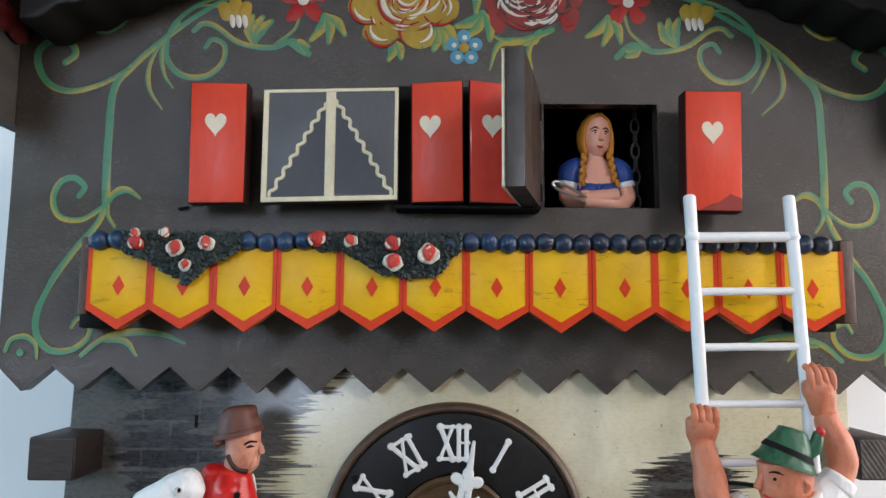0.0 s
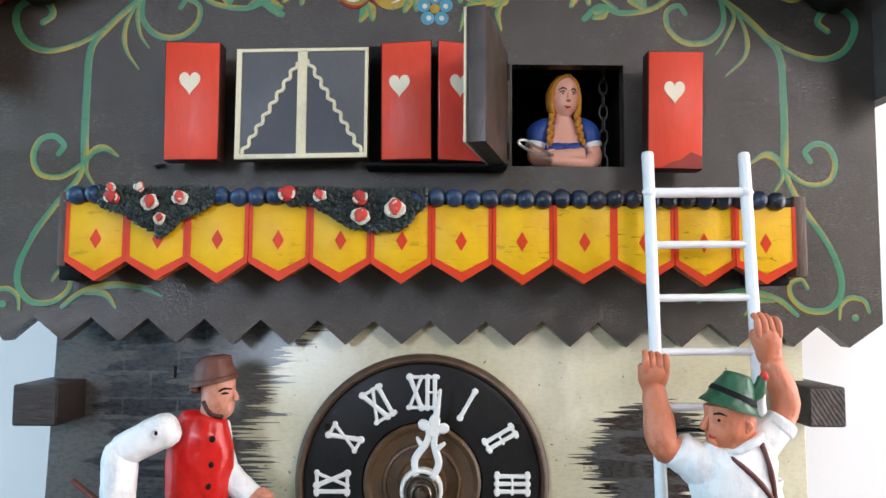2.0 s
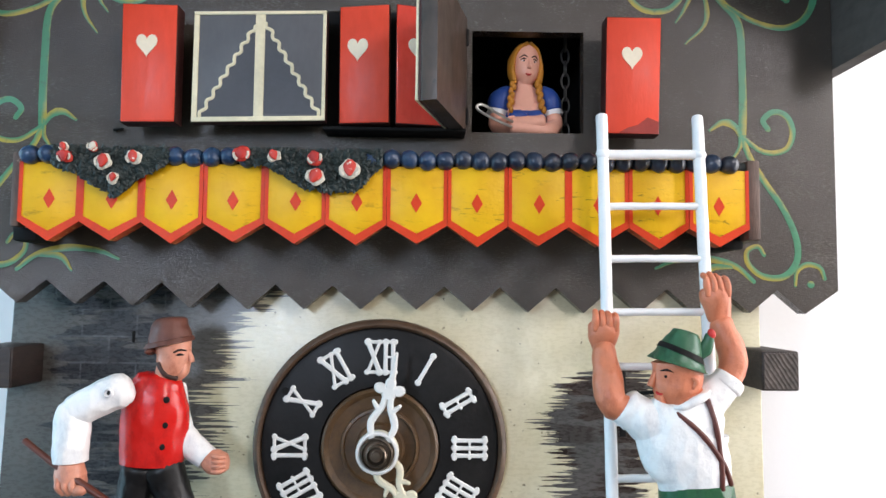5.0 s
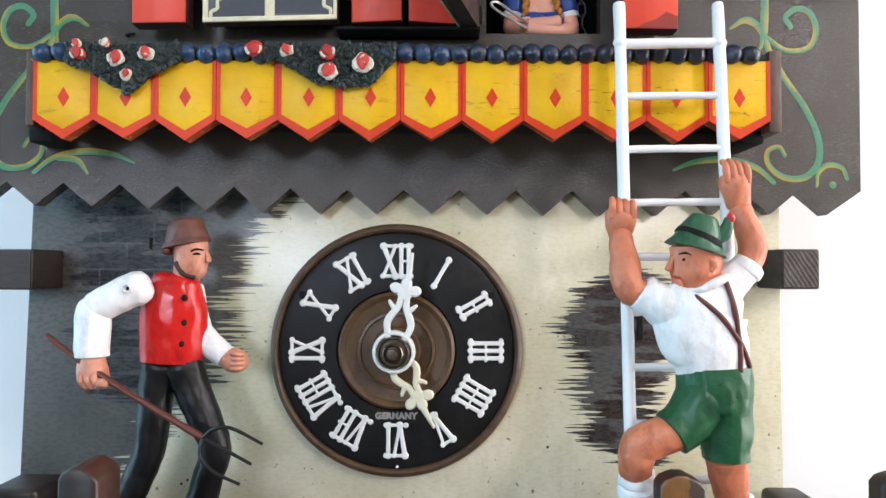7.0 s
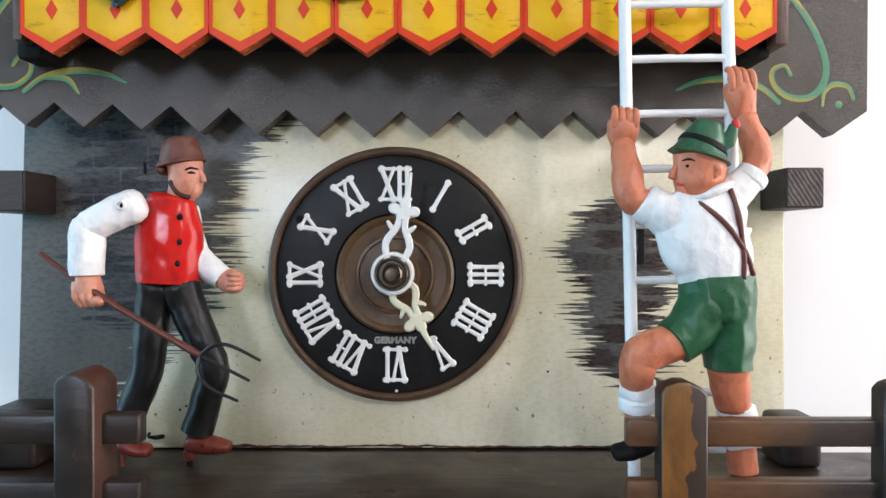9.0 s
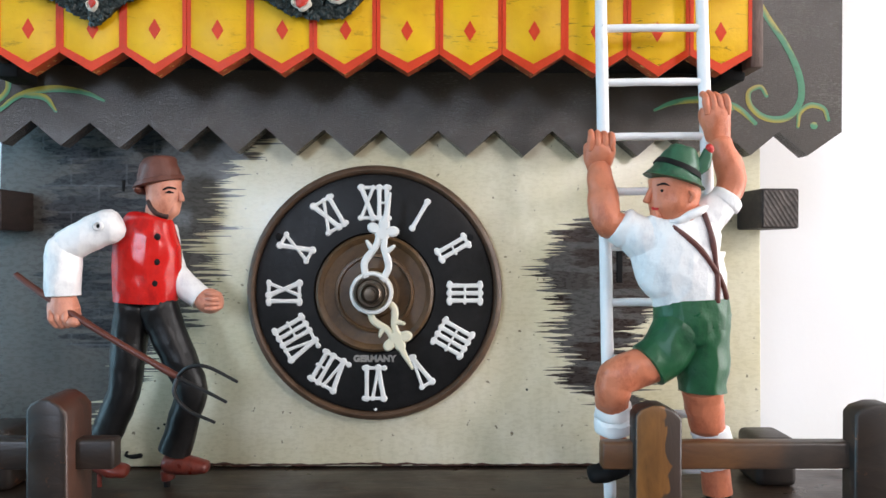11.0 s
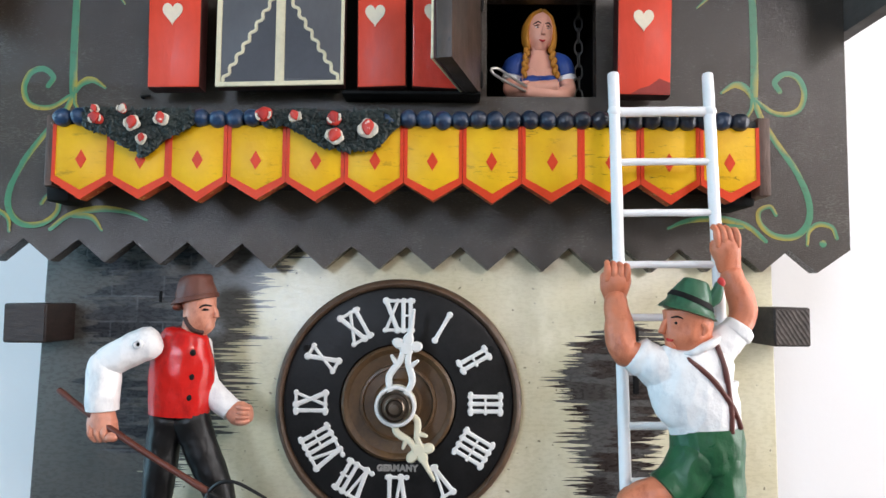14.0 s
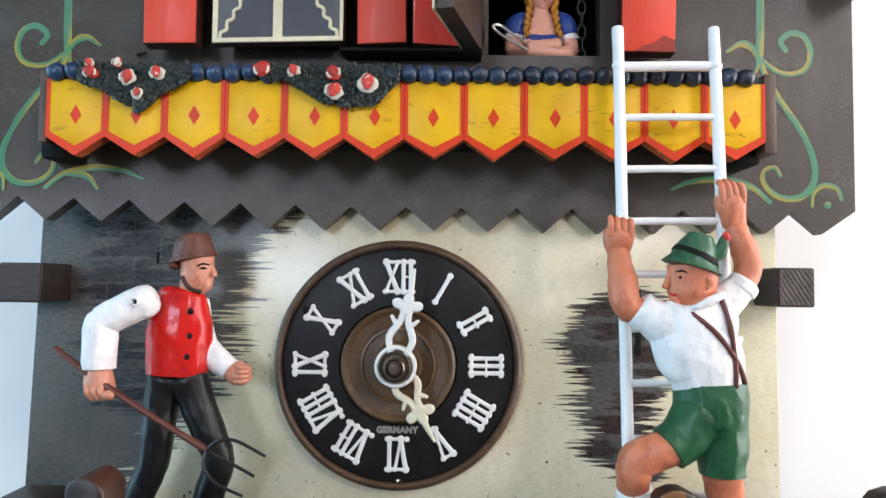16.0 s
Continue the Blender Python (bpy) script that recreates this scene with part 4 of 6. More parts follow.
for cx, cz, r, a0, a1, w in ((0.030, 0.2165, 0.0125, 210, 300, 0.0026), (0.0475, 0.2085, 0.0030, 120, 300, 0.0030), (0.0500, 0.2200, 0.0030, 90, 270, 0.0030), (0.039, 0.217, 0.0050, 290, 380, 0.0024)):
    pts = [(cx + r * math.cos(radians(a0 + (a1 - a0) * i / 5)), cz + r * math.sin(radians(a0 + (a1 - a0) * i / 5))) for i in range(6)]
    brush(bm, pts, w * 0.3, w * 0.3, PY - 0.00035, 0.0003, w, n=5)
part("petal_shade", bm, M["petal_red"], rr)

def arcs(parent, name, mat, cx, cz, radii, count, width, seed, lift):
    """Short curved strokes set round a rose's heart, as a loaded brush leaves them."""
    rnd = random.Random(seed)
    bm = fresh()
    for i in range(count):
        r = rnd.uniform(*radii)
        a0 = rnd.uniform(0, 360)
        a1 = a0 + rnd.uniform(18, 46) * 0.008 / max(r, 0.004)
        w = width * rnd.uniform(0.6, 1.2)
        line = [(cx + r * (1 + 0.04 * q) * math.cos(radians(a0 + (a1 - a0) * q / 3)), cz + r * 0.9 * math.sin(radians(a0 + (a1 - a0) * q / 3))) for q in range(4)]
        brush(bm, line, w * 0.3, w * 0.3, PY - lift, 0.0002, w, n=4)
    return part(name, bm, M[mat], parent)


arcs(rr, "petal_stroke", "petal_white", 0.031, 0.2165, (0.003, 0.0135), 46, 0.0009, 3, 0.00055)
arcs(rr, "petal_line", "gable", 0.031, 0.2165, (0.003, 0.0135), 16, 0.0009, 8, 0.0006)
arcs(ro, "petal_stroke", "petal_red", -0.021, 0.2150, (0.004, 0.0170), 26, 0.0009, 4, 0.00055)
arcs(ro, "petal_stroke", "petal_white", -0.021, 0.2150, (0.004, 0.0160), 18, 0.0010, 6, 0.0006)

# leaves round the roses
for x, z, angs, L, w in ((-0.0260, 0.1985, (-65, -100), 0.0085, 0.0036), (-0.0080, 0.2060, (-120, -95, -70, -45), 0.0115, 0.0040), (0.0110, 0.2110, (-150, -120, -75), 0.0125, 0.0040), (0.0060, 0.2230, (-150, -80), 0.0130, 0.0032), (0.0350, 0.2030, (-140,), 0.0090, 0.0036)):
    leaf_fan(x, z, angs, L, w)
strokes_part("painted_leaf", [([(0.0400, 0.2035), (0.0290, 0.1990), (0.0180, 0.1970), (0.0140, 0.1860)], 0.0026, 0.0008, 0.0042), ([(0.0330, 0.2005), (0.0300, 0.1940), (0.0315, 0.1865)], 0.0020, 0.0010, 0.0030), ([(0.0230, 0.1985), (0.0180, 0.1995), (0.0155, 0.2010)], 0.0026, 0.0008, None)], "leafp")

# little blue flower
bm = fresh()
dab(bm, 0.0035, 0.1955, 0.0021, 0.0021, 0, PY - 0.0002, 0.0004)
fl = part("painted_blossom", bm, M["petal_gold"], clock, "light blue five-petal painted flower")
for i in range(5):
    a = radians(90 + 72 * i)
    bm = fresh()
    dab(bm, 0.0035 + 0.0050 * math.cos(a), 0.1955 + 0.0050 * math.sin(a), 0.0029, 0.0029, a, PY, 0.0004)
    part("petal", bm, M["petal_blue"], fl)
    bm = fresh()
    dab(bm, 0.0037 + 0.0046 * math.cos(a), 0.1951 + 0.0046 * math.sin(a), 0.0011, 0.0011, a, PY - 0.00035, 0.0003)
    part("petal_highlight", bm, M["petal_white"], fl)

# ---- shutters ----
def heart_outline(cx, cz, w, h, n=28):
    out = []
    for i in range(n):
        t = 2 * math.pi * i / n
        x = 16 * math.sin(t) ** 3
        z = 13 * math.cos(t) - 5 * math.cos(2 * t) - 2 * math.cos(3 * t) - math.cos(4 * t)
        out.append((cx + x / 32 * w, cz + (z + 2.5) / 29 * h))
    return out


def shutter(corners, heart, label, turn=0.0, pivot=0.0, mat="red"):
    """A red board with a painted heart; corners: lower left, lower right, upper right, upper left."""
    x = sum(c[0] for c in corners) / 4
    z = min(c[1] for c in corners)
    th = thing("window_shutter", (x, -0.012, z), label, "shutter", "window shutters")
    bm = fresh()
    plate(bm, corners, -0.024, -0.0165, 0.0008)
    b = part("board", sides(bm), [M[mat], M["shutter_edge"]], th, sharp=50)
    bm = fresh()
    plate(bm, heart_outline(*heart, 0.0082, 0.0092), -0.0243, -0.0238)
    h = part("heart", bm, M["heart"], b, "ivory painted heart")
    bm = fresh()
    zc = sum(c[1] for c in corners) / 4
    box(bm, (x - 0.007, -0.0165, zc - 0.018), (x + 0.007, -0.0071, zc + 0.018), 0.0005)
    part("spacer", bm, M["dull_black"], th)
    if turn:
        for ob in (b, h):
            for v in ob.data.vertices:
                p = v.co + HOME[th]
                v.co.y += (p.x - pivot) * turn
    return th


shutter([(-0.1012, 0.1270), (-0.0800, 0.1272), (-0.0803, 0.1740), (-0.1020, 0.1743)], (-0.0918, 0.1572), "bright red wooden shutter with an ivory heart")
shutter([(-0.0170, 0.1280), (0.0030, 0.1282), (0.0025, 0.1758), (-0.0175, 0.1752)], (-0.0100, 0.1573), "red wooden shutter with a cream heart, slightly turned", -0.10, 0.003)
shutter([(0.0052, 0.1280), (0.0240, 0.1278), (0.0240, 0.1750), (0.0050, 0.1760)], (0.0140, 0.1577), "glossy red wooden shutter with a cream heart, slightly turned", 0.15, 0.005, "red_gloss")
shutter([(0.0870, 0.1252), (0.1085, 0.1250), (0.1100, 0.1722), (0.0880, 0.1722)], (0.0980, 0.1553), "bright red wooden shutter with an ivory heart and worn foot")
worn = bpy.data.objects["window_shutter.003"]
bm = fresh()
plate(bm, [(0.0925, 0.1256), (0.1080, 0.1254), (0.1082, 0.1300), (0.1040, 0.1318), (0.1000, 0.1288), (0.0960, 0.1276)], -0.02415, -0.0236)
part("worn_patch", bm, M["worn_red"], worn, "rubbed darker red corner", smooth=False)

# black carrier behind the middle shutters
bm = fresh()
box(bm, (-0.0235, -0.0118, 0.1262), (0.0300, -0.0072, 0.1775), 0.0005)
box(bm, (-0.0235, -0.0200, 0.1262), (0.0330, -0.0072, 0.1276), 0.0004)
part("shutter_carrier", bm, M["dull_black"], clock, "black carrier board behind the middle shutters")


# ---- the two little window doors ----
def window_door(x0, x1, z0, z1, wide_left, slant, label, swing=0.0):
    th = thing("window_door", ((x0 + x1) / 2, -0.018, z0), label, "window", "little window doors")
    lo = lambda x: z0 + slant * (x - x0)
    bm = fresh()
    plate(bm, [(x0, lo(x0)), (x1, lo(x1)), (x1, z1 + slant * (x1 - x0)), (x0, z1)], -0.0236, -0.0222 if swing else -0.0180, 0.0003)
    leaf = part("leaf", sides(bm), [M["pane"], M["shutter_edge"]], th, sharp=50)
    bm = fresh()
    wl, wr = (0.0021, 0.0014) if wide_left else (0.0012, 0.0028)
    xm = (x0 + x1) / 2
    tz = lambda x: z1 + slant * (x - x0)
    for a, b, c, d in ((x0, x0 + wl, 0, 1), (x1 - wr, x1, 0, 1), (xm - 0.0019, xm + 0.0019, 0, 1)):
        plate(bm, [(a, lo(a)), (b, lo(b)), (b, tz(b)), (a, tz(a))], -0.0240, -0.0230, 0.0002)
    plate(bm, [(x0, lo(x0)), (x1, lo(x1)), (x1, lo(x1) + 0.0019), (x0, lo(x0) + 0.0019)], -0.0241, -0.0230, 0.0002)
    plate(bm, [(x0, z1 - 0.0014), (x1, tz(x1) - 0.0014), (x1, tz(x1)), (x0, z1)], -0.0241, -0.0230, 0.0002)
    part("window_cross", bm, M["cream"], leaf, "cream painted frame lines")
    for a, b, s in ((x0 + wl, xm - 0.0021, 1), (x1 - wr, xm + 0.0021, -1)):
        zb, zt = lo(a) + 0.0024, z1 - 0.0055 + slant * (a - x0)
        bm = fresh()
        plate(bm, [(a + s * 0.001, zb), (b, zb), (b, zt)][::s], -0.0238, -0.0234)
        part("pane", bm, M["pane_dark"], leaf, smooth=False)
        bm = fresh()
        pts = []
        for i in range(31):
            t = i / 30
            px, pz = a + s * 0.001 + (b - a - s * 0.001) * t, zb + (zt - zb) * t
            wob = 0.0007 * math.sin(t * 2 * math.pi * 8)
            pts.append((px + s * wob * -0.8, pz + wob * 0.6))
        brush(bm, pts, 0.0014, 0.0014, -0.0238, 0.0004, n=3)
        part("curtain_edge", bm, M["cream"], leaf, "wavy cream curtain line")
    bm = fresh()
    if not swing:
        box(bm, (x0 + 0.004, -0.0180, z0 + 0.003), (x1 - 0.004, -0.0072, z0 + 0.006), 0.0003)
        box(bm, (x0 + 0.004, -0.0180, z1 - 0.008), (x1 - 0.004, -0.0072, z1 - 0.005), 0.0003)
        part("stop_block", bm, M["dull_black"], th)
        return th
    # swung open on its hinge: the plain stained back shows
    plate(bm, [(x0, lo(x0)), (x1, lo(x1)), (x1 + 0.0004, tz(x1)), (x0, z1)], -0.0224, -0.0165, 0.0007)
    part("door_back", bm, M["door_back"], leaf, "plain dark brown stained back", sharp=50)
    bm = fresh()
    for z in (z0 + 0.006, z1 - 0.008):
        loft(bm, [(x0 + 0.0006, -0.0165, z - 0.003, 0.0009, 0.0009), (x0 + 0.0006, -0.0165, z + 0.003, 0.0009, 0.0009)], 10)
        loft(bm, [(x0 + 0.0006, -0.0165, z, 0.0007, 0.0007), (x0 + 0.0002, -0.0066, z, 0.0007, 0.0007)], 8)
    pins = part("hinge_pin", bm, M["dull_black"], th)
    hinge = Vector((x0 + 0.0006, -0.0165, 0.0)) - HOME[th]
    for ob in (leaf, *leaf.children):
        for v in ob.data.vertices:
            q = v.co - hinge
            c, s2 = math.cos(swing), math.sin(swing)
            v.co = Vector((hinge.x + q.x * c + q.y * s2, hinge.y - q.x * s2 + q.y * c, v.co.z))
    return th


window_door(-0.0738, -0.0222, 0.1275, 0.1713, True, 0.025, "grey painted window door with cream lines, closed")
window_door(0.0325, 0.0825, 0.1272, 0.1735, False, -0.020, "little window door swung wide open, dark brown back", radians(104))

# ---- flower-box valance ----
valance = thing("flower_balcony", (0.0032, -0.022, 0.0795), "yellow pointed tile balcony with orange borders and blue beads", "balcony")
V0, VW = -0.1300, 0.02222
for i in range(12):
    a, b = V0 + VW * i, V0 + VW * (i + 1)
    m = (a + b) / 2
    dz = 0.0005 * math.sin(i * 2.4)
    bm = fresh()
    plate(bm, [(a + 0.00006, 0.1085), (a + 0.00006, 0.0868), (m, 0.0797 + dz), (b - 0.00006, 0.0868), (b - 0.00006, 0.1085)][::-1], -0.0380 - 0.0002 * (i % 3), -0.0325, 0.0003)
    t = part("tile", sides(bm), [M["yellow"], M["tile_edge"]], valance, "yellow pointed tile", sharp=40)
    fy = -0.0380 - 0.0002 * (i % 3)
    bm = fresh()
    w = 0.0014
    plate(bm, [(a + 0.00006, 0.1085), (a + 0.00006, 0.0868), (a + w, 0.0884), (a + w, 0.1085)][::-1], fy - 0.0002, fy + 0.0002)
    plate(bm, [(b - w, 0.1085), (b - w, 0.0884), (b - 0.00006, 0.0868), (b - 0.00006, 0.1085)][::-1], fy - 0.0002, fy + 0.0002)
    plate(bm, [(a + 0.00006, 0.0895), (a + 0.00006, 0.0868), (m, 0.0797 + dz), (m, 0.0833 + dz)][::-1], fy - 0.00025, fy + 0.0002)
    plate(bm, [(m, 0.0833 + dz), (m, 0.0797 + dz), (b - 0.00006, 0.0868), (b - 0.00006, 0.0895)][::-1], fy - 0.00025, fy + 0.0002)
    part("border", bm, M["orange"], t, "orange-red painted border", smooth=False)
    bm = fresh()
    o = 0.0004 * math.sin(i * 1.7)
    plate(bm, [(m - 0.0021 + o, 0.0950), (m + o, 0.0915), (m + 0.0021 + o, 0.0950), (m + o, 0.0987)][::-1], fy - 0.0002, fy + 0.0002)
    part("diamond", bm, M["orange"], t, smooth=False)
bm = fresh()
box(bm, (V0 + 0.001, -0.0325, 0.0880), (0.1365, -0.0072, 0.1090), 0.0005)
part("trough", bm, M["dull_black"], valance, "dark box behind the tiles")
bm = fresh()
box(bm, (V0 - 0.001, -0.0360, 0.1085), (0.1375, -0.0072, 0.1120), 0.001)
part("trough_top", bm, M["leaf"], valance, "dark dusty top of the flower box")
bm = fresh()
box(bm, (0.1368, -0.0372, 0.0830), (0.1415, -0.0072, 0.1128), 0.0007)
part("end_board", bm, M["end"], valance, "worn brown end board")
bm = fresh()
box(bm, (V0 - 0.0038, -0.0365, 0.0850), (V0 - 0.0004, -0.0072, 0.1125), 0.0007)
part("end_board", bm, M["end"], valance, "worn brown end board")
for x0, x1 in ((-0.1365, -0.1275), (0.1290, 0.1385)):
    bm = fresh()
    box(bm, (x0, -0.0300, 0.0800), (x1, -0.0072, 0.0870), 0.0012)
    part("bracket", bm, M["dull_black"], valance, "black support bracket")
GARLANDS = ((-0.1165, -0.0755), (-0.0475, 0.0010))
i, x = 0, -0.1260
while x < 0.1352:
    if not any(a + 0.003 < x < b - 0.003 for a, b in GARLANDS):
        bm = fresh()
        ball(bm, (x, -0.0385, 0.1108 + 0.0003 * math.sin(i * 1.9)), (0.0036, 0.0034, 0.0035), sub=3, rough=0.0004, freq=300)
        part("bead", bm, M["bead"], valance)
    i += 1
    x += 0.00655


def garland(name, lower, roses, origin, label):
    """Carved leaves hanging over the balcony's edge, with blossoms. lower: pairs of x and the hanging edge's height."""
    rnd = random.Random(len(roses) * 7 + 1)
    th = thing(name, origin, label, "garland", "carved flower garlands")
    xs = [p[0] for p in lower]
    zs = [p[1] for p in lower]
    # the carved lump that the leaves are cut from
    bm = fresh()
    n = 60
    edge_low = []
    for i in range(n + 1):
        px = xs[0] + (xs[-1] - xs[0]) * i / n
        edge_low.append((px, float(np.interp(px, xs, zs)) + 0.0004 * rnd.uniform(-1, 1)))
    plate(bm, edge_low + [(xs[-1], 0.1132), (xs[0], 0.1132)], -0.0402, -0.0372)
    lump = part("foliage", bm, M["leaf"], th, "dark green carved leaves", sharp=60)
    # small pointed leaves, raised along the middle
    bm = fresh()
    for step in range(1000):
        px = xs[0] + (xs[-1] - xs[0]) * rnd.random()
        zl = float(np.interp(px, xs, zs))
        pz = zl - 0.0004 + (0.1142 - zl) * rnd.random()
        py = -0.0402 - 0.0016 * rnd.random() + (0.003 * rnd.random() if pz > 0.1120 else 0)
        a, L, w = rnd.uniform(0, 6.283), rnd.uniform(0.0010, 0.0020), rnd.uniform(0.0009, 0.0015)
        u, q = Vector((math.cos(a), 0, math.sin(a))), Vector((-math.sin(a), 0, math.cos(a)))
        c = Vector((px, py, pz))
        tilt = Vector((0, rnd.uniform(-0.0008, 0.0002), 0))
        vs = [bm.verts.new(c + u * L + tilt), bm.verts.new(c + q * w), bm.verts.new(c - u * L * 0.8), bm.verts.new(c - q * w), bm.verts.new(c + Vector((0, -0.0006, 0))), bm.verts.new(c + Vector((0, 0.0009, 0)))]
        for i in range(4):
            bm.faces.new((vs[i], vs[(i + 1) % 4], vs[4]))
            bm.faces.new((vs[(i + 1) % 4], vs[i], vs[5]))
    tagged(part("leaf_cluster", bm, M["leaf"], lump, smooth=False), "small pointed dark green carved leaves", kind="stuff")
    for px, pz, r, kind in roses:
        bm = fresh()
        ball(bm, (px, -0.0422, pz), (r * 0.9, 0.0009, r * 0.86), sub=3, rough=0.0010, freq=420)
        ro = part("blossom", bm, M["rose_white"] if kind == "w" else M["rose_red"], th, sharp=60)
        bm = fresh()
        a = rnd.uniform(1.0, 2.2)
        d = Vector((math.cos(a), 0, math.sin(a))) * r
        c = Vector((px, -0.0432, pz))
        loft(bm, [(*(c - d * 0.55), r * 0.2, 0.0005), (*(c - d * 0.1), r * 0.50, 0.0006), (*(c + d * 0.35), r * 0.56, 0.0006), (*(c + d * 0.68), r * 0.26, 0.0005)], 12, rough=0.0004)
        part("petal", bm, M["rose_red"] if kind == "w" else M["rose_white"] if r < 0.0024 else M["petal_red"], ro, sharp=60)
        bm = fresh()
        for q in (-1, 1):
            e = a + q * 1.9
            loft(bm, [(px + r * 0.78 * math.cos(e + h), -0.0431, pz + r * 0.76 * math.sin(e + h), r * 0.14, 0.0004) for h in (-0.5, 0.0, 0.5)], 8, rough=0.0002)
        part("petal_rim", bm, M["rose_white"], ro)
    return th


garland("flower_garland", [(-0.1165, 0.1075), (-0.108, 0.1050), (-0.104, 0.1010), (-0.098, 0.0990), (-0.0955, 0.0955), (-0.092, 0.0975), (-0.086, 0.1030), (-0.0755, 0.1085)],
        [(-0.0980, 0.1080, 0.0034, "w"), (-0.0872, 0.1098, 0.0031, "w"), (-0.0942, 0.1022, 0.0023, "w"), (-0.1118, 0.1098, 0.0028, "r"), (-0.1018, 0.1134, 0.0022, "r"), (-0.1120, 0.1132, 0.0019, "w")],
        (-0.096, -0.038, 0.0955), "small dark green carved garland with red and white blossoms")
garland("flower_garland", [(-0.0475, 0.1090), (-0.040, 0.1085), (-0.033, 0.1045), (-0.027, 0.1005), (-0.018, 0.0985), (-0.008, 0.0995), (-0.003, 0.1035), (0.001, 0.1085)],
        [(-0.0488, 0.1115, 0.0033, "r"), (-0.0370, 0.1110, 0.0028, "w"), (-0.0225, 0.1105, 0.0030, "r"), (-0.0222, 0.1036, 0.0038, "w"), (-0.0098, 0.1065, 0.0042, "w")],
        (-0.022, -0.038, 0.0985), "wide dark green carved garland with red and white blossoms")

# ---- the dial ----
dial = thing("clock_dial", (0, -0.001, -0.0505), "round black clock dial with white Roman numerals, brown centre", "clock dial")
bm = fresh()
turned(bm, (0, 0), [(0.0503, -0.0001), (0.0515, -0.0015), (0.0514, -0.0040), (0.0506, -0.0058), (0.0492, -0.0062), (0.0484, -0.0054), (0.0478, -0.0040), (0.0478, -0.0001)], 96)
part("rim", bm, M["rim"], dial, "rounded brown rim", sharp=60)
bm = fresh()
turned(bm, (0, 0), [(0.0480, -0.0040), (0.0474, -0.0050), (0.0456, -0.0056), (0.0245, -0.0056), (0.0238, -0.0046), (0.0238, -0.0010)], 96)
part("chapter_ring", bm, M["chapter"], dial, "matt black chapter ring", sharp=40)
bm = fresh()
turned(bm, (0, 0), [(0.0240, -0.0030), (0.0236, -0.0056), (0.0225, -0.0066), (0.0212, -0.0060), (0.0205, -0.0052), (0.0160, -0.0048), (0.0156, -0.0064), (0.0146, -0.0066), (0.0142, -0.0050), (0.0100, -0.0052), (0.0092, -0.0066), (0.0, -0.0068)], 96)
part("centre_disc", bm, M["turned"], dial, "turned brown wooden centre with rings", sharp=25)
for sx in (-1, 1):
    bm = fresh()
    turned(bm, (sx * 0.0385, 0.0225), [(0.0014, -0.0054), (0.0014, -0.0060), (0.0011, -0.0064), (0.0, -0.0064)], 16)
    part("pin", bm, M["dull_black"], dial)
bm = fresh()
turned(bm, (0.0005, -0.0468), [(0.0006, -0.0048), (0.0006, -0.0058), (0.0, -0.0060)], 12)
part("pin", bm, M["numeral"], dial)


def numeral(letters, angle):
    """A Roman numeral of knobbed bars; its foot points at the dial's centre."""
    H, GAP = 0.0122, 0.0031
    adv = {"I": 0.0030, "V": 0.0062, "X": 0.0066}
    total = sum(adv[c] for c in letters)
    lines, x = [], -total / 2
    for c in letters:
        w = adv[c]
        m = x + w / 2
        if c == "I":
            lines.append(((m, -H / 2), (m, H / 2), 0.0017))
        elif c == "V":
            lines.append(((x + 0.0009, H / 2), (m, -H / 2), 0.0019))
            lines.append(((x + w - 0.0009, H / 2), (m, -H / 2), 0.0013))
        else:
            lines.append(((x + 0.0009, H / 2), (x + w - 0.0009, -H / 2), 0.0019))
            lines.append(((x + w - 0.0009, H / 2), (x + 0.0009, -H / 2), 0.0013))
        x += w
    e = total / 2 - 0.0006
    if letters != "I":
        top, low = e, e
        if letters == "V":
            low = 0.0008
        lines.append(((-top, H / 2), (top, H / 2), 0.0014))
        lines.append(((-low, -H / 2), (low, -H / 2), 0.0014))
        ones = letters.count("I")
        if ones > 1:
            lines.append(((e - 0.0030 * (ones - 1) - 0.0003, 0), (e, 0), 0.0009))
    bm = fresh()
    for (ax, az), (bx, bz), w in lines:
        w *= 1.2
        brush(bm, [(ax, az), ((ax + bx) / 2, (az + bz) / 2), (bx, bz)], w, w, 0.0, 0.0007, w * 0.88, n=3)
        for qx, qz in ((ax, az), (bx, bz)):
            dab(bm, qx, qz, w * 0.72, w * 0.72, 0, 0.0, 0.0008, n=10)
    rot = Matrix.Rotation(angle, 4, "Y")
    bmesh.ops.translate(bm, verts=bm.verts, vec=(0, -0.0055, 0.0362))
    bmesh.ops.transform(bm, matrix=rot, verts=bm.verts)
    return part("numeral", bm, M["numeral"], dial)


for i, s in enumerate(("XII", "I", "II", "III", "IIII", "V", "VI", "VII", "VIII", "IX", "X", "XI")):
    numeral(s, math.pi * 2 * i / 12)


def lettering(text, size, cx, cz, y, material, parent, name="lettering"):
    cu = bpy.data.curves.new(name, "FONT")
    cu.body, cu.size, cu.extrude = text, size, 0.0002
    cu.align_x, cu.align_y = "CENTER", "CENTER"
    cu.space_character, cu.offset = 1.08, 0.00022
    tmp = new("lettering_source", cu)
    me = bpy.data.meshes.new_from_object(tmp.evaluated_get(bpy.context.evaluated_depsgraph_get()))
    bpy.data.objects.remove(tmp)
    bm = fresh()
    bm.from_mesh(me)
    for v in bm.verts:
        v.co = Vector((cx + v.co.x, y - v.co.z, cz + v.co.y))
    return part(name, bm, material, parent, "small raised white lettering", smooth=False)


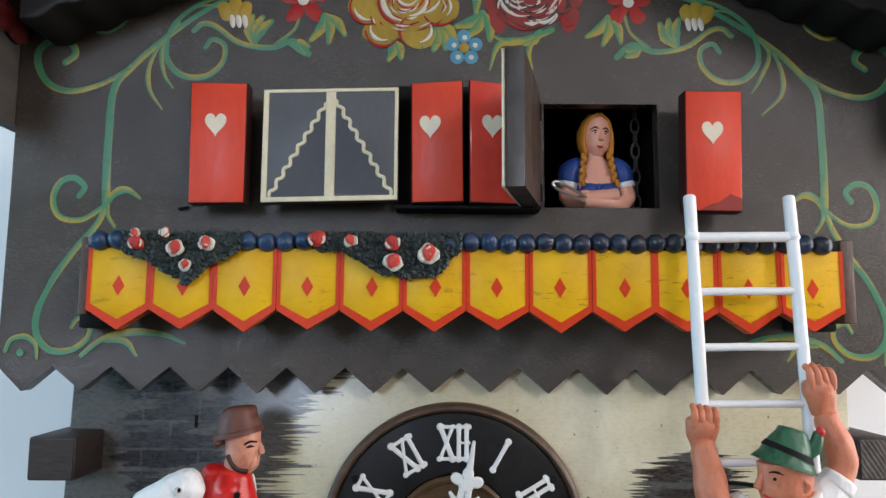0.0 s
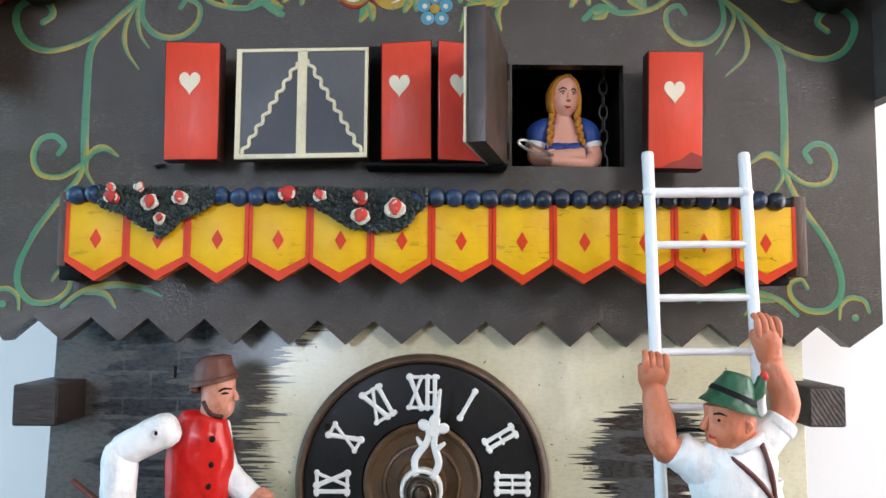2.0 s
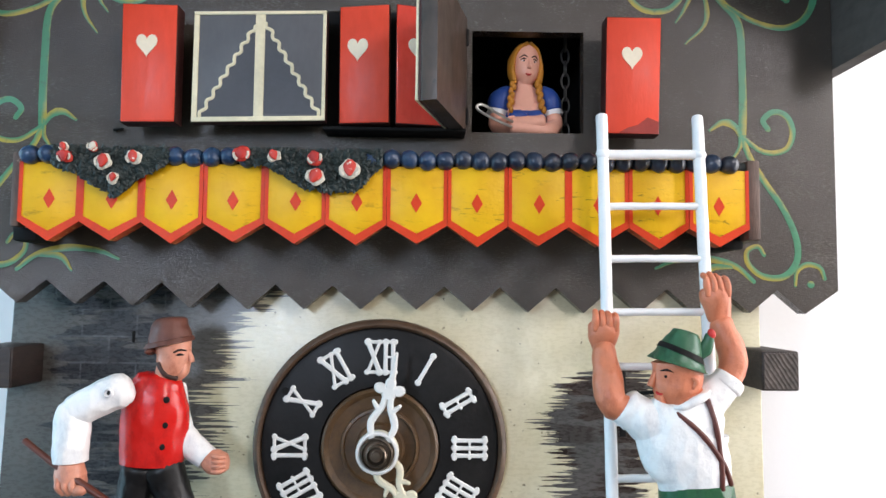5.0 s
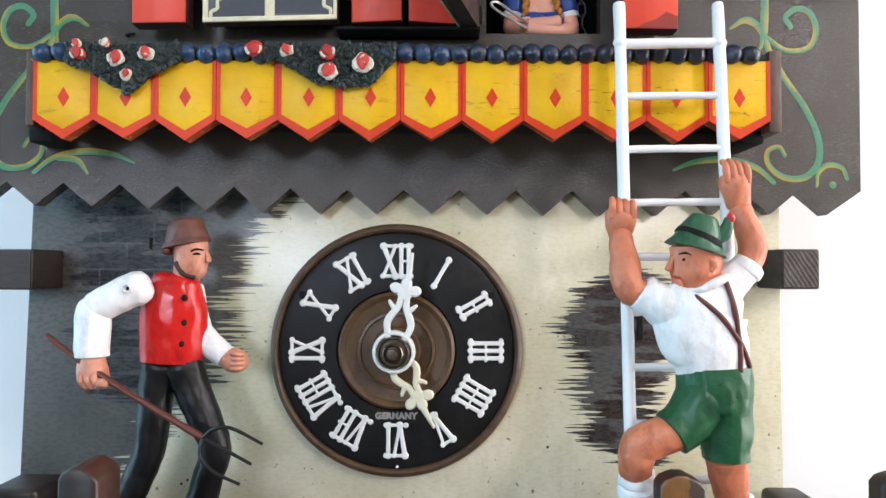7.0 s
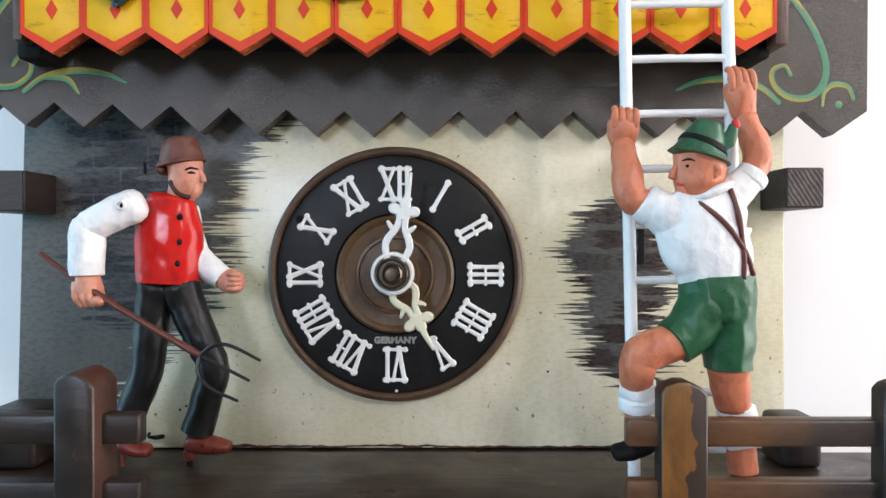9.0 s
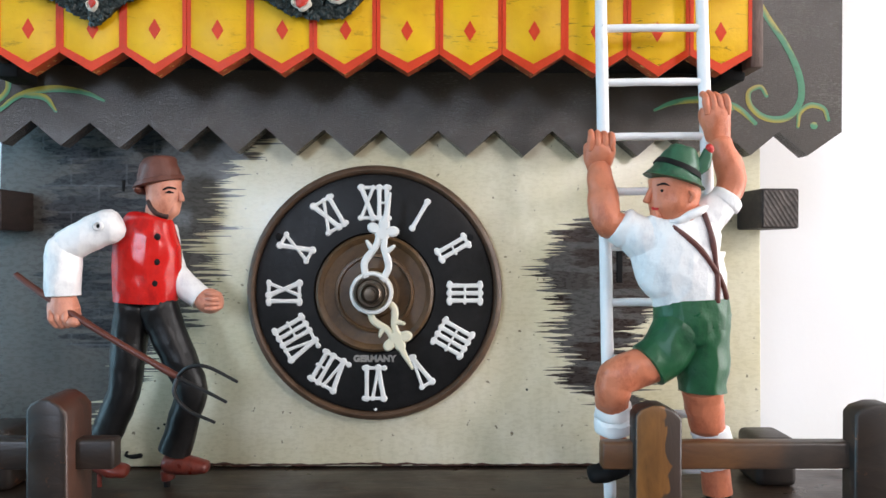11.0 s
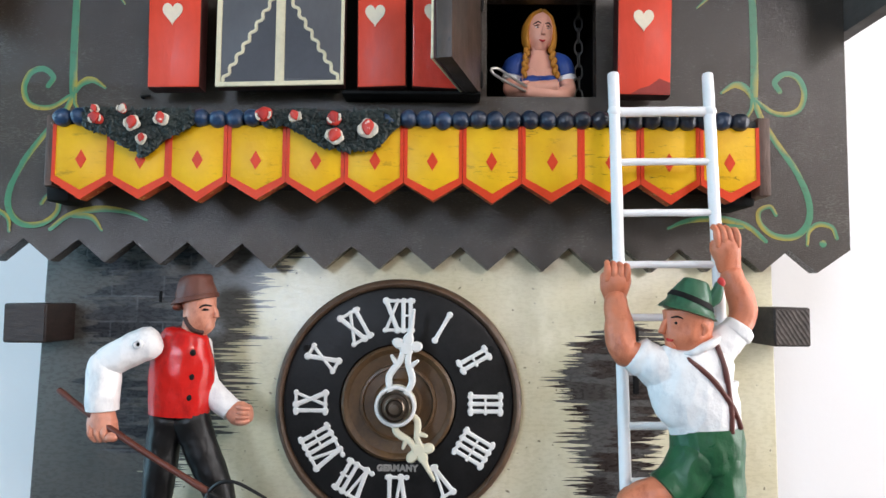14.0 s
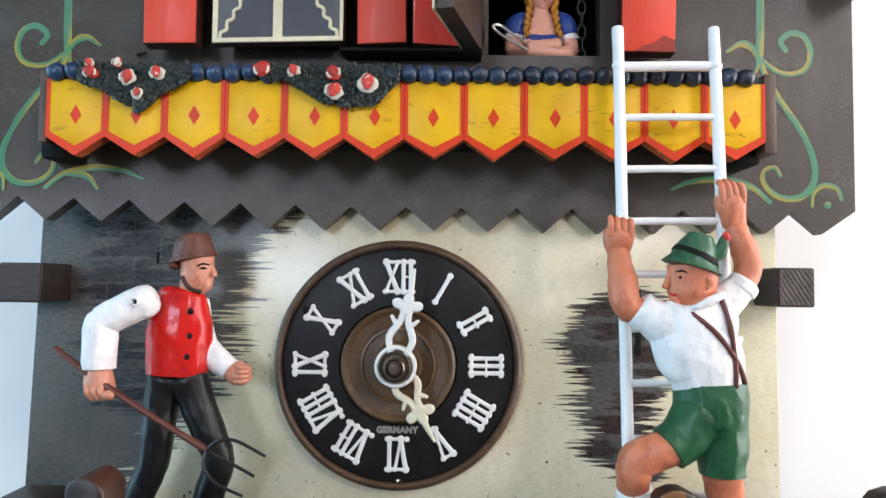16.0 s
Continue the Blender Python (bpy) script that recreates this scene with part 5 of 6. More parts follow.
M["dim"] = paint("greyed_lettering", rgb(150, 146, 140), 0.5, 0.2)
lettering("GERMANY", 0.0034, 0.0, -0.0264, -0.0058, M["dim"], dial)


def pointer(name, length, angle, y, label, mat="numeral"):
    """A fretted bone-style pointer with an open loop, a collar and a spear point."""
    bm = fresh()
    L = length
    w = 0.0023
    for s in (-1, 1):
        brush(bm, [(s * 0.0030, 0.0050), (s * 0.0046, L * 0.26), (s * 0.0040, L * 0.34), (s * 0.0016, L * 0.46), (s * 0.0012, L * 0.56)], w * 1.1, w, y, 0.0008, w * 1.25, n=6)
        brush(bm, [(s * 0.0028, L * 0.43), (s * 0.0042, L * 0.465), (s * 0.0052, L * 0.495)], w, 0.0013, y, 0.0008, n=4)
        dab(bm, s * 0.0036, L * 0.635, 0.0026, 0.0021, 0.3 * s, y, 0.0009)
    dab(bm, 0, L * 0.60, 0.0030, 0.0030, 0, y, 0.0010)
    dab(bm, 0, L * 0.69, 0.0022, 0.0028, 0, y, 0.0010)
    brush(bm, [(0, L * 0.62), (0.0002, L * 0.8), (0, L)], 0.0034, 0.0012, y, 0.0009, n=5)
    brush(bm, [(0.0074 * math.cos(radians(a)), 0.0074 * math.sin(radians(a))) for a in range(-90, 271, 30)], 0.0018, 0.0018, y, 0.0009, n=4)
    back = bmesh.ops.extrude_face_region(bm, geom=bm.faces[:])
    bmesh.ops.translate(bm, verts=[g for g in back["geom"] if isinstance(g, bmesh.types.BMVert)], vec=(0, -0.0007, 0))
    bmesh.ops.transform(bm, matrix=Matrix.Translation((0, 0, 0.0010)) @ Matrix.Rotation(angle, 4, "Y"), verts=bm.verts)
    return part(name, bm, M[mat], dial, label)


pointer("hour_pointer", 0.0330, radians(152), -0.0165, "ivory fretted hour pointer", "ivory")
pointer("minute_pointer", 0.0385, radians(10.5), -0.0195, "white fretted minute pointer")
bm = fresh()
turned(bm, (0, 0.0010), [(0.0030, -0.0060), (0.0030, -0.0175), (0.0062, -0.0185), (0.0062, -0.0225), (0.0056, -0.0235), (0.0050, -0.0226), (0.0042, -0.0226), (0.0040, -0.0250), (0.0034, -0.0256), (0.0026, -0.0240), (0.0020, -0.0240), (0.0018, -0.0262), (0.0, -0.0264)], 40)
part("arbor_nut", bm, M["metal"], dial, "dark metal centre nut", sharp=30)

# ---- ladder ----
ladder = thing("ladder", (0.0992, -0.052, -0.0712), "white painted wooden ladder leaning on the balcony", "ladder")
LY = lambda z: -0.0450 - 0.010 * (0.128 - z) / 0.2
for x0, x1 in ((0.0806, 0.0826), (0.1152, 0.1184)):
    bm = fresh()
    loft(bm, [(x0 + (x1 - x0) * t, LY(0.1262 - 0.1960 * t), 0.1262 - 0.1960 * t, 0.0021, 0.0021) for t in (0, 0.2, 0.4, 0.6, 0.8, 1.0)], 14, rough=0.0002)
    part("rail", bm, M["white"], ladder)
for i in range(10):
    z = 0.1125 - 0.01868 * i
    t = (0.1262 - z) / 0.196
    a, b = 0.0806 + 0.002 * t, 0.1152 + 0.0032 * t
    r = 0.0019 if i == 0 else 0.0014
    bm = fresh()
    for jx in (a, b):
        ball(bm, (jx, LY(z) - 0.0004, z), (r * 1.35, r * 1.2, r * 1.25), sub=2, rough=0.0004, freq=500)
    loft(bm, [(a, LY(z), z - 0.0003, r, r), ((a + b) / 2, LY(z) - 0.0002, z, r * 0.95, r), (b, LY(z), z + 0.0002, r, r)], 12, rough=0.0002)
    part("rung", bm, M["white"], ladder)


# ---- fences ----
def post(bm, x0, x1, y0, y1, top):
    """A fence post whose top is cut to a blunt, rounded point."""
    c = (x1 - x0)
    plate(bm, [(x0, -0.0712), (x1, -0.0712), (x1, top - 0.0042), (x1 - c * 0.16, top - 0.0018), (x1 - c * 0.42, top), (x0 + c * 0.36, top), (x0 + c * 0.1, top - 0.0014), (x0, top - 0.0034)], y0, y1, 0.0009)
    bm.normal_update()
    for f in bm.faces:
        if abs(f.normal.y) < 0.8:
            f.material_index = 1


fence = thing("fence", (0.15, -0.07, -0.0712), "brown stained wooden fence with worn two-tone posts", "fence", "deck fences")
for x0, x1, top in ((0.0848, 0.0990, -0.0288), (0.1516, 0.1690, -0.0286), (0.2180, 0.2340, -0.0290)):
    bm = fresh()
    post(bm, x0, x1, -0.0760, -0.0692, top)
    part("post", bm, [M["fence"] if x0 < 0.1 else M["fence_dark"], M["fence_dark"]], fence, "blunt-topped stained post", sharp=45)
for z0, z1 in ((-0.0495, -0.0410), (-0.0690, -0.0597)):
    bm = fresh()
    box(bm, (0.0755, -0.0728, z0), (0.2400, -0.0676, z1), 0.0010)
    part("rail", bm, M["rail"], fence, "stained wooden fence rail, amber fading to dark", sharp=45)

fence2 = thing("fence", (-0.14, -0.08, -0.0712), "dark brown stained wooden fence with blunt posts", "fence", "deck fences")
for x0, x1, top in ((-0.0922, -0.0805, -0.0246), (-0.1700, -0.1580, -0.0250)):
    bm = fresh()
    post(bm, x0, x1, -0.0860, -0.0715, top)
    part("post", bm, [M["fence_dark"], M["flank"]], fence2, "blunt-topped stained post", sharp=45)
for z0, z1 in ((-0.0465, -0.0375), (-0.0660, -0.0575)):
    bm = fresh()
    box(bm, (-0.2000, -0.0810, z0), (-0.0696, -0.0750, z1), 0.0010)
    part("rail", bm, M["fence_dark"], fence2, "stained wooden fence rail", sharp=45)

# ---- carved figures: each one plain mesh ----
def farmer():
    bm = fresh()
    S, VE, TR, SH, HA, SK, HR, BK = range(8)
    y = -0.0240
    # trousers
    loft(bm, [(-0.0870, y, -0.0030, 0.0076, 0.0072), (-0.0890, y, -0.0110, 0.0066, 0.0066), (-0.0900, y - 0.001, -0.0230, 0.0062, 0.0060), (-0.0912, y - 0.001, -0.0350, 0.0057, 0.0057), (-0.0950, y, -0.0440, 0.0057, 0.0057), (-0.0993, y, -0.0535, 0.0058, 0.0056)], mat=TR, rough=0.0005, ends=(0.2, 0.15))
    loft(bm, [(-0.0795, y, -0.0030, 0.0076, 0.0072), (-0.0760, y, -0.0120, 0.0068, 0.0066), (-0.0700, y - 0.001, -0.0250, 0.0061, 0.0060), (-0.0665, y - 0.001, -0.0350, 0.0059, 0.0059), (-0.0698, y, -0.0470, 0.0057, 0.0057), (-0.0732, y, -0.0582, 0.0060, 0.0058)], mat=TR, rough=0.0005, ends=(0.2, 0.1))
    # vest
    loft(bm, [(-0.0838, y, -0.0022, 0.0116, 0.0084), (-0.0834, y, 0.0070, 0.0124, 0.0086), (-0.0832, y, 0.0150, 0.0128, 0.0087), (-0.0832, y, 0.0215, 0.0117, 0.0083), (-0.0822, y, 0.0285, 0.0090, 0.0068)], 26, mat=VE, rough=0.0004, ends=(0.06, 0.35))
    # raised upper arm, forearm with a sharp elbow, fist
    loft(bm, [(-0.0922, y - 0.0100, 0.0260, 0.0063, 0.0055), (-0.0969, y - 0.0105, 0.0240, 0.0063, 0.0056), (-0.1024, y - 0.0110, 0.0212, 0.0061, 0.0056), (-0.1073, y - 0.0110, 0.0184, 0.0060, 0.0056)], mat=S, rough=0.0004, ends=(0.75, 0.45))
    loft(bm, [(-0.1084, y - 0.0112, 0.0190, 0.0055, 0.0054), (-0.1079, y - 0.0120, 0.0130, 0.0063, 0.0056), (-0.1076, y - 0.0128, 0.0070, 0.0061, 0.0056), (-0.1074, y - 0.0130, 0.0012, 0.0059, 0.0055)], mat=S, rough=0.0004, ends=(0.6, 0.08))
    loft(bm, [(-0.1074, y - 0.0130, 0.0000, 0.0046, 0.0044), (-0.1072, y - 0.0130, -0.0040, 0.0056, 0.0050), (-0.1059, y - 0.0130, -0.0075, 0.0047, 0.0046)], mat=SK, rough=0.0004)
    ball(bm, (-0.1019, y - 0.0165, -0.0078), (0.0026, 0.0022, 0.0020), mat=SK, rough=0.0004)
    for q in range(3):
        loft(bm, [(-0.1098 + 0.0026 * q, y - 0.0166, -0.0040, 0.0011, 0.0009), (-0.1092 + 0.0024 * q, y - 0.0176, -0.0066, 0.0012, 0.0010), (-0.1080 + 0.0021 * q, y - 0.0160, -0.0092, 0.0010, 0.0010)], 8, mat=SK)
    turned(bm, (-0.0938, 0.0258), [(0.0019, y - 0.0145), (0.0019, y - 0.0162), (0.0013, y - 0.0166), (0.0009, y - 0.0154), (0.0, y - 0.0152)], 16, mat=S)
    ball(bm, (-0.0938, y - 0.0157, 0.0258), (0.0006, 0.0004, 0.0008), mat=BK)
    # far arm and fist
    loft(bm, [(-0.0772, y + 0.004, 0.0250, 0.0040, 0.0046), (-0.0762, y + 0.004, 0.0170, 0.0040, 0.0046), (-0.0742, y + 0.003, 0.0100, 0.0044, 0.0047)], mat=S, rough=0.0003)
    loft(bm, [(-0.0738, y + 0.003, 0.0085, 0.0045, 0.0046), (-0.0688, y + 0.002, 0.0032, 0.0048, 0.0047), (-0.0634, y + 0.001, -0.0008, 0.0046, 0.0045)], mat=S, rough=0.0003, ends=(0.6, 0.06))
    loft(bm, [(-0.0636, y + 0.001, -0.0006, 0.0036, 0.0038), (-0.0608, y, -0.0016, 0.0046, 0.0044), (-0.0584, y, -0.0018, 0.0045, 0.0042), (-0.0564, y, -0.0016, 0.0036, 0.0034)], mat=SK, rough=0.0003, ends=(0.2, 0.35))
    for q in range(4):
        loft(bm, [(-0.0600, y - 0.0040, 0.0014 - 0.0019 * q, 0.0008, 0.0008), (-0.0578, y - 0.0046, 0.0012 - 0.0018 * q, 0.0010, 0.0009), (-0.0558, y - 0.0034, 0.0009 - 0.0016 * q, 0.0008, 0.0008)], 8, mat=SK)
    # head: flat-cut cheeks, straight nose, small chin
    loft(bm, [(-0.0800, y, 0.0270, 0.0046, 0.0046), (-0.0783, y, 0.0312, 0.0053, 0.0052), (-0.0770, y, 0.0345, 0.0061, 0.0059), (-0.0768, y, 0.0385, 0.0063, 0.0061), (-0.0774, y, 0.0425, 0.0066, 0.0062)], 14, mat=SK, rough=0.0003, ends=(0.2, 0.3))
    loft(bm, [(-0.0712, y - 0.001, 0.0398, 0.0007, 0.0010), (-0.0702, y - 0.001, 0.0372, 0.0011, 0.0012), (-0.0700, y - 0.001, 0.0356, 0.0012, 0.0013)], 8, mat=SK, ends=(0.3, 0.25))
    loft(bm, [(-0.0722, y - 0.001, 0.0344, 0.0014, 0.0024), (-0.0726, y - 0.001, 0.0318, 0.0018, 0.0028), (-0.0742, y - 0.001, 0.0302, 0.0016, 0.0026)], 10, mat=SK, rough=0.0003)
    loft(bm, [(-0.0808, y - 0.0046, 0.0352, 0.0009, 0.0007), (-0.0796, y - 0.0050, 0.0328, 0.0010, 0.0008), (-0.0774, y - 0.0048, 0.0306, 0.0010, 0.0009), (-0.0744, y - 0.0036, 0.0296, 0.0010, 0.0010)], 8, mat=HR, rough=0.0003)
    loft(bm, [(-0.0750, y - 0.0058, 0.0393, 0.0003, 0.0003), (-0.0733, y - 0.0051, 0.0402, 0.0004, 0.0003), (-0.0713, y - 0.0032, 0.0399, 0.0003, 0.0003)], 8, mat=BK)
    loft(bm, [(-0.0742, y - 0.0055, 0.0383, 0.0002, 0.0002), (-0.0731, y - 0.0049, 0.0385, 0.0005, 0.0002), (-0.0720, y - 0.0039, 0.0383, 0.0002, 0.0002)], 6, mat=BK)
    # hat, tipped back
    bare = len(bm.verts)
    loft(bm, [(-0.0788, y, 0.0415, 0.0092, 0.0084), (-0.0788, y, 0.0432, 0.0084, 0.0078)], 28, mat=HA, rough=0.0006, ends=(0.04, 0.04))
    loft(bm, [(-0.0788, y, 0.0428, 0.0078, 0.0072), (-0.0790, y, 0.0470, 0.0072, 0.0067), (-0.0786, y, 0.0505, 0.0060, 0.0057)], 26, mat=HA, rough=0.0006, ends=(0.02, 0.22))
    ball(bm, (-0.0850, y, 0.0405), (0.0020, 0.0066, 0.0018), mat=HA)
    for v in list(bm.verts)[bare:]:
        v.co.z += 0.20 * (v.co.x + 0.0788) + 0.0004
    # shoes with heels, and the pegs they stand on
    loft(bm, [(-0.0745, y, -0.0620, 0.0040, 0.0046), (-0.0700, y - 0.001, -0.0626, 0.0037, 0.0046), (-0.0640, y - 0.001, -0.0632, 0.0030, 0.0042), (-0.0615, y - 0.001, -0.0634, 0.0024, 0.0036)], mat=SH, rough=0.0004)
    loft(bm, [(-0.0998, y, -0.0622, 0.0040, 0.0044), (-0.0955, y - 0.001, -0.0642, 0.0032, 0.0044), (-0.0915, y - 0.001, -0.0650, 0.0025, 0.0038)], mat=SH, rough=0.0004)
    loft(bm, [(-0.0755, y, -0.0650, 0.0026, 0.0036), (-0.0753, y, -0.0682, 0.0024, 0.0034)], 12, mat=SH, ends=(0.1, 0.1))
    loft(bm, [(-0.0758, y, -0.067, 0.0012, 0.0012), (-0.0758, y, -0.0711, 0.0012, 0.0012)], 8, mat=BK, cap=False)
    loft(bm, [(-0.1010, y, -0.065, 0.0009, 0.0009), (-0.1010, y, -0.0711, 0.0009, 0.0009)], 8, mat=SH, cap=False)
    # vest buttons
    for bx, bz in ((-0.0765, 0.0222), (-0.0768, 0.0130), (-0.0776, 0.0052)):
        ball(bm, (bx, y - 0.0072, bz), (0.0012, 0.0007, 0.0013), mat=BK)
    mats = [M["shirt"], M["vest"], M["trouser"], M["shoe"], M["hat"], M["skin_pale"], M["brown"], M["dull_black"]]
    return solo("farmer_figurine", bm, mats, (-0.084, y, -0.0712), "carved wooden farmer figurine in a glossy red vest", "figurine", "carved clock figures", sharp=55)


farmer()

fork = thing("pitchfork", (-0.083, -0.041, -0.016), "small pitchfork with red-brown handle and black tines", "pitchfork")
bm = fresh()
loft(bm, [(-0.1232, -0.0380, 0.0086, 0.0011, 0.0011), (-0.1100, -0.0395, -0.0004, 0.0012, 0.0012), (-0.0900, -0.0405, -0.0128, 0.0012, 0.0012), (-0.0650, -0.0415, -0.0270, 0.0012, 0.0012)], 12, rough=0.0003)
part("handle", bm, M["fork_wood"], fork)
for pts in (((-0.0655, -0.0268), (-0.0610, -0.0232), (-0.0545, -0.0228), (-0.0438, -0.0278)), ((-0.0655, -0.0268), (-0.0600, -0.0292), (-0.0540, -0.0318), (-0.0476, -0.0348)), ((-0.0655, -0.0268), (-0.0660, -0.0325), (-0.0610, -0.0378), (-0.0516, -0.0418))):
    bm = fresh()
    loft(bm, [(px, -0.0418 - 0.001 * i, pz, 0.00085 - 0.0001 * i, 0.00085 - 0.0001 * i) for i, (px, pz) in enumerate(pts)], 10)
    part("tine", bm, M["black"], fork, "black bent tine")


RISE = 0.0010     # how far the climber has come up the ladder


def hand(bm, mat, wrist, tip):
    """A flat carved hand from the wrist up to the finger tips, four fingers laid over the rail."""
    x, y, z = wrist
    dx, dz = tip[0] - x, tip[1] - z
    at = lambda u, v=0.0: (x + dx * u + v, z + dz * u)
    loft(bm, [(*at(u)[:1], y - d, at(u)[1], w, w * 0.72) for u, w, d in ((0.0, 0.0037, 0.0), (0.22, 0.0046, 0.0003), (0.45, 0.0053, 0.0006), (0.62, 0.0052, 0.0004))], mat=mat, rough=0.0005, ends=(0.2, 0.3))
    for q in range(4):
        v = (q - 1.5) * 0.0023
        top = 1.0 - (0.0, 0.02, 0.05, 0.12)[q] if dx > 0 else 1.0 - (0.03, 0.0, 0.04, 0.09)[q]
        loft(bm, [(at(0.50, v)[0], y - 0.0030, at(0.50)[1], 0.0010, 0.0010), (at(0.68, v)[0], y - 0.0034, at(0.68)[1], 0.0013, 0.0011), (at(0.86, v * 0.94)[0], y - 0.0030, at(0.84)[1], 0.0011, 0.0011), (at(top, v * 0.88)[0], y - 0.0010, at(top - 0.06)[1], 0.0010, 0.0011)], 10, mat=mat, rough=0.0003)


def climber():
    bm = fresh()
    SH, SK, GR, HT, ST, SO, BL, LP = range(8)
    y = -0.0640
    # torso leaning towards the ladder
    TORSO = [(0.1058, 0.0000, 0.0117, 0.0078), (0.1046, 0.0055, 0.0126, 0.0084), (0.1022, 0.0115, 0.0144, 0.0088), (0.1016, 0.0180, 0.0146, 0.0082), (0.1040, 0.0236, 0.0118, 0.0068), (0.1046, 0.0270, 0.0080, 0.0052)]
    loft(bm, [(cx, y, cz, rx, ry) for cx, cz, rx, ry in TORSO], 30, mat=SH, rough=0.0006, ends=(0.06, 0.3))
    # near sleeve with a rolled cuff, and the raised arm
    loft(bm, [(0.0968, y, 0.0170, 0.0090, 0.0074), (0.0896, y + 0.001, 0.0212, 0.0070, 0.0064), (0.0850, y + 0.002, 0.0240, 0.0058, 0.0056)], mat=SH, rough=0.0006, ends=(0.3, 0.12))
    loft(bm, [(0.0866, y + 0.002, 0.0226, 0.0064, 0.0061), (0.0834, y + 0.002, 0.0252, 0.0060, 0.0058)], mat=SH, rough=0.0006, ends=(0.25, 0.2))
    loft(bm, [(0.0845, y + 0.002, 0.0242, 0.0042, 0.0044), (0.0794, y + 0.002, 0.0262, 0.0049, 0.0048), (0.0783, y + 0.003, 0.0330, 0.0049, 0.0046), (0.0780, y + 0.005, 0.0385, 0.0042, 0.0040), (0.0778, y + 0.007, 0.0435, 0.0038, 0.0035)], mat=SK, rough=0.0006)
    hand(bm, SK, (0.0780, y + 0.0085, 0.0425), (0.0783, 0.0565))
    # far sleeve, cuff and arm
    loft(bm, [(0.1098, y + 0.002, 0.0256, 0.0064, 0.0060), (0.1148, y + 0.003, 0.0302, 0.0054, 0.0052), (0.1176, y + 0.003, 0.0330, 0.0049, 0.0048)], mat=SH, rough=0.0006, ends=(0.3, 0.12))
    loft(bm, [(0.1168, y + 0.003, 0.0318, 0.0053, 0.0052), (0.1186, y + 0.003, 0.0342, 0.0050, 0.0050)], mat=SH, rough=0.0006, ends=(0.25, 0.2))
    loft(bm, [(0.1182, y + 0.003, 0.0335, 0.0040, 0.0041), (0.1204, y + 0.004, 0.0385, 0.0044, 0.0043), (0.1200, y + 0.006, 0.0450, 0.0043, 0.0040), (0.1180, y + 0.008, 0.0520, 0.0037, 0.0035)], mat=SK, rough=0.0006)
    hand(bm, SK, (0.1176, y + 0.0085, 0.0532), (0.1150, 0.0696))
    # neck, then the head turned to the dial: flat-cut cheek, long nose, small chin, ear
    loft(bm, [(0.1040, y, 0.0240, 0.0066, 0.0056), (0.1020, y, 0.0290, 0.0066, 0.0056)], 16, mat=SK, ends=(0.1, 0.1))
    loft(bm, [(0.0993, y, 0.0278, 0.0058, 0.0050), (0.0994, y, 0.0305, 0.0074, 0.0060), (0.1000, y, 0.0335, 0.0080, 0.0064), (0.1002, y, 0.0365, 0.0082, 0.0066), (0.1002, y, 0.0395, 0.0081, 0.0066)], 18, mat=SK, rough=0.0005, ends=(0.35, 0.1))
    loft(bm, [(0.0926, y - 0.001, 0.0366, 0.0007, 0.0011), (0.0918, y - 0.001, 0.0342, 0.0010, 0.0013), (0.0912, y - 0.001, 0.0322, 0.0013, 0.0014)], 10, mat=SK, ends=(0.3, 0.35))
    loft(bm, [(0.0936, y - 0.001, 0.0290, 0.0014, 0.0028), (0.0944, y - 0.001, 0.0272, 0.0016, 0.0030)], 10, mat=SK, rough=0.0003)
    loft(bm, [(0.1030, y - 0.0060, 0.0352, 0.0006, 0.0005), (0.1042, y - 0.0060, 0.0338, 0.0010, 0.0006), (0.1032, y - 0.0058, 0.0318, 0.0005, 0.0005)], 8, mat=SK)
    loft(bm, [(0.0936, y - 0.0036, 0.0372, 0.0002, 0.0002), (0.0951, y - 0.0052, 0.0376, 0.00035, 0.0003), (0.0968, y - 0.0060, 0.0369, 0.0001, 0.0002)], 6, mat=BL)
    ball(bm, (0.0948, y - 0.0048, 0.0355), (0.0006, 0.0003, 0.0005), mat=BL)
    loft(bm, [(0.0926, y - 0.0022, 0.0302, 0.0004, 0.0004), (0.0931, y - 0.0032, 0.0297, 0.0005, 0.0004), (0.0938, y - 0.0040, 0.0299, 0.0003, 0.0003)], 8, mat=LP)
    # shirt collar round the neck
    loft(bm, [(0.0975, y - 0.0050, 0.0256, 0.0008, 0.0012), (0.1005, y - 0.0060, 0.0264, 0.0012, 0.0014), (0.1060, y - 0.0052, 0.0290, 0.0014, 0.0018), (0.1088, y - 0.001, 0.0302, 0.0012, 0.0020)], 10, mat=SH, rough=0.0004)
    # felt hat: sloping brim, tapered crown, dark band, feather
    bare = len(bm.verts)
    loft(bm, [(0.1002, y, 0.0386, 0.0097, 0.0090), (0.1004, y, 0.0396, 0.0088, 0.0082), (0.1010, y, 0.0420, 0.0074, 0.0070), (0.1018, y, 0.0445, 0.0064, 0.0060), (0.1026, y, 0.0474, 0.0052, 0.0049), (0.1030, y, 0.0494, 0.0044, 0.0042)], 30, mat=HT, rough=0.0006, ends=(0.02, 0.18))
    loft(bm, [(0.1011, y, 0.0420, 0.0078, 0.0073), (0.1017, y, 0.0438, 0.0070, 0.0066)], 28, mat=BL, cap=False, rough=0.0003)
    loft(bm, [(0.1078, y - 0.001, 0.0424, 0.0012, 0.0014), (0.1092, y - 0.001, 0.0452, 0.0023, 0.0016), (0.1106, y - 0.001, 0.0492, 0.0015, 0.0012)], 12, mat=HT, rough=0.0008)
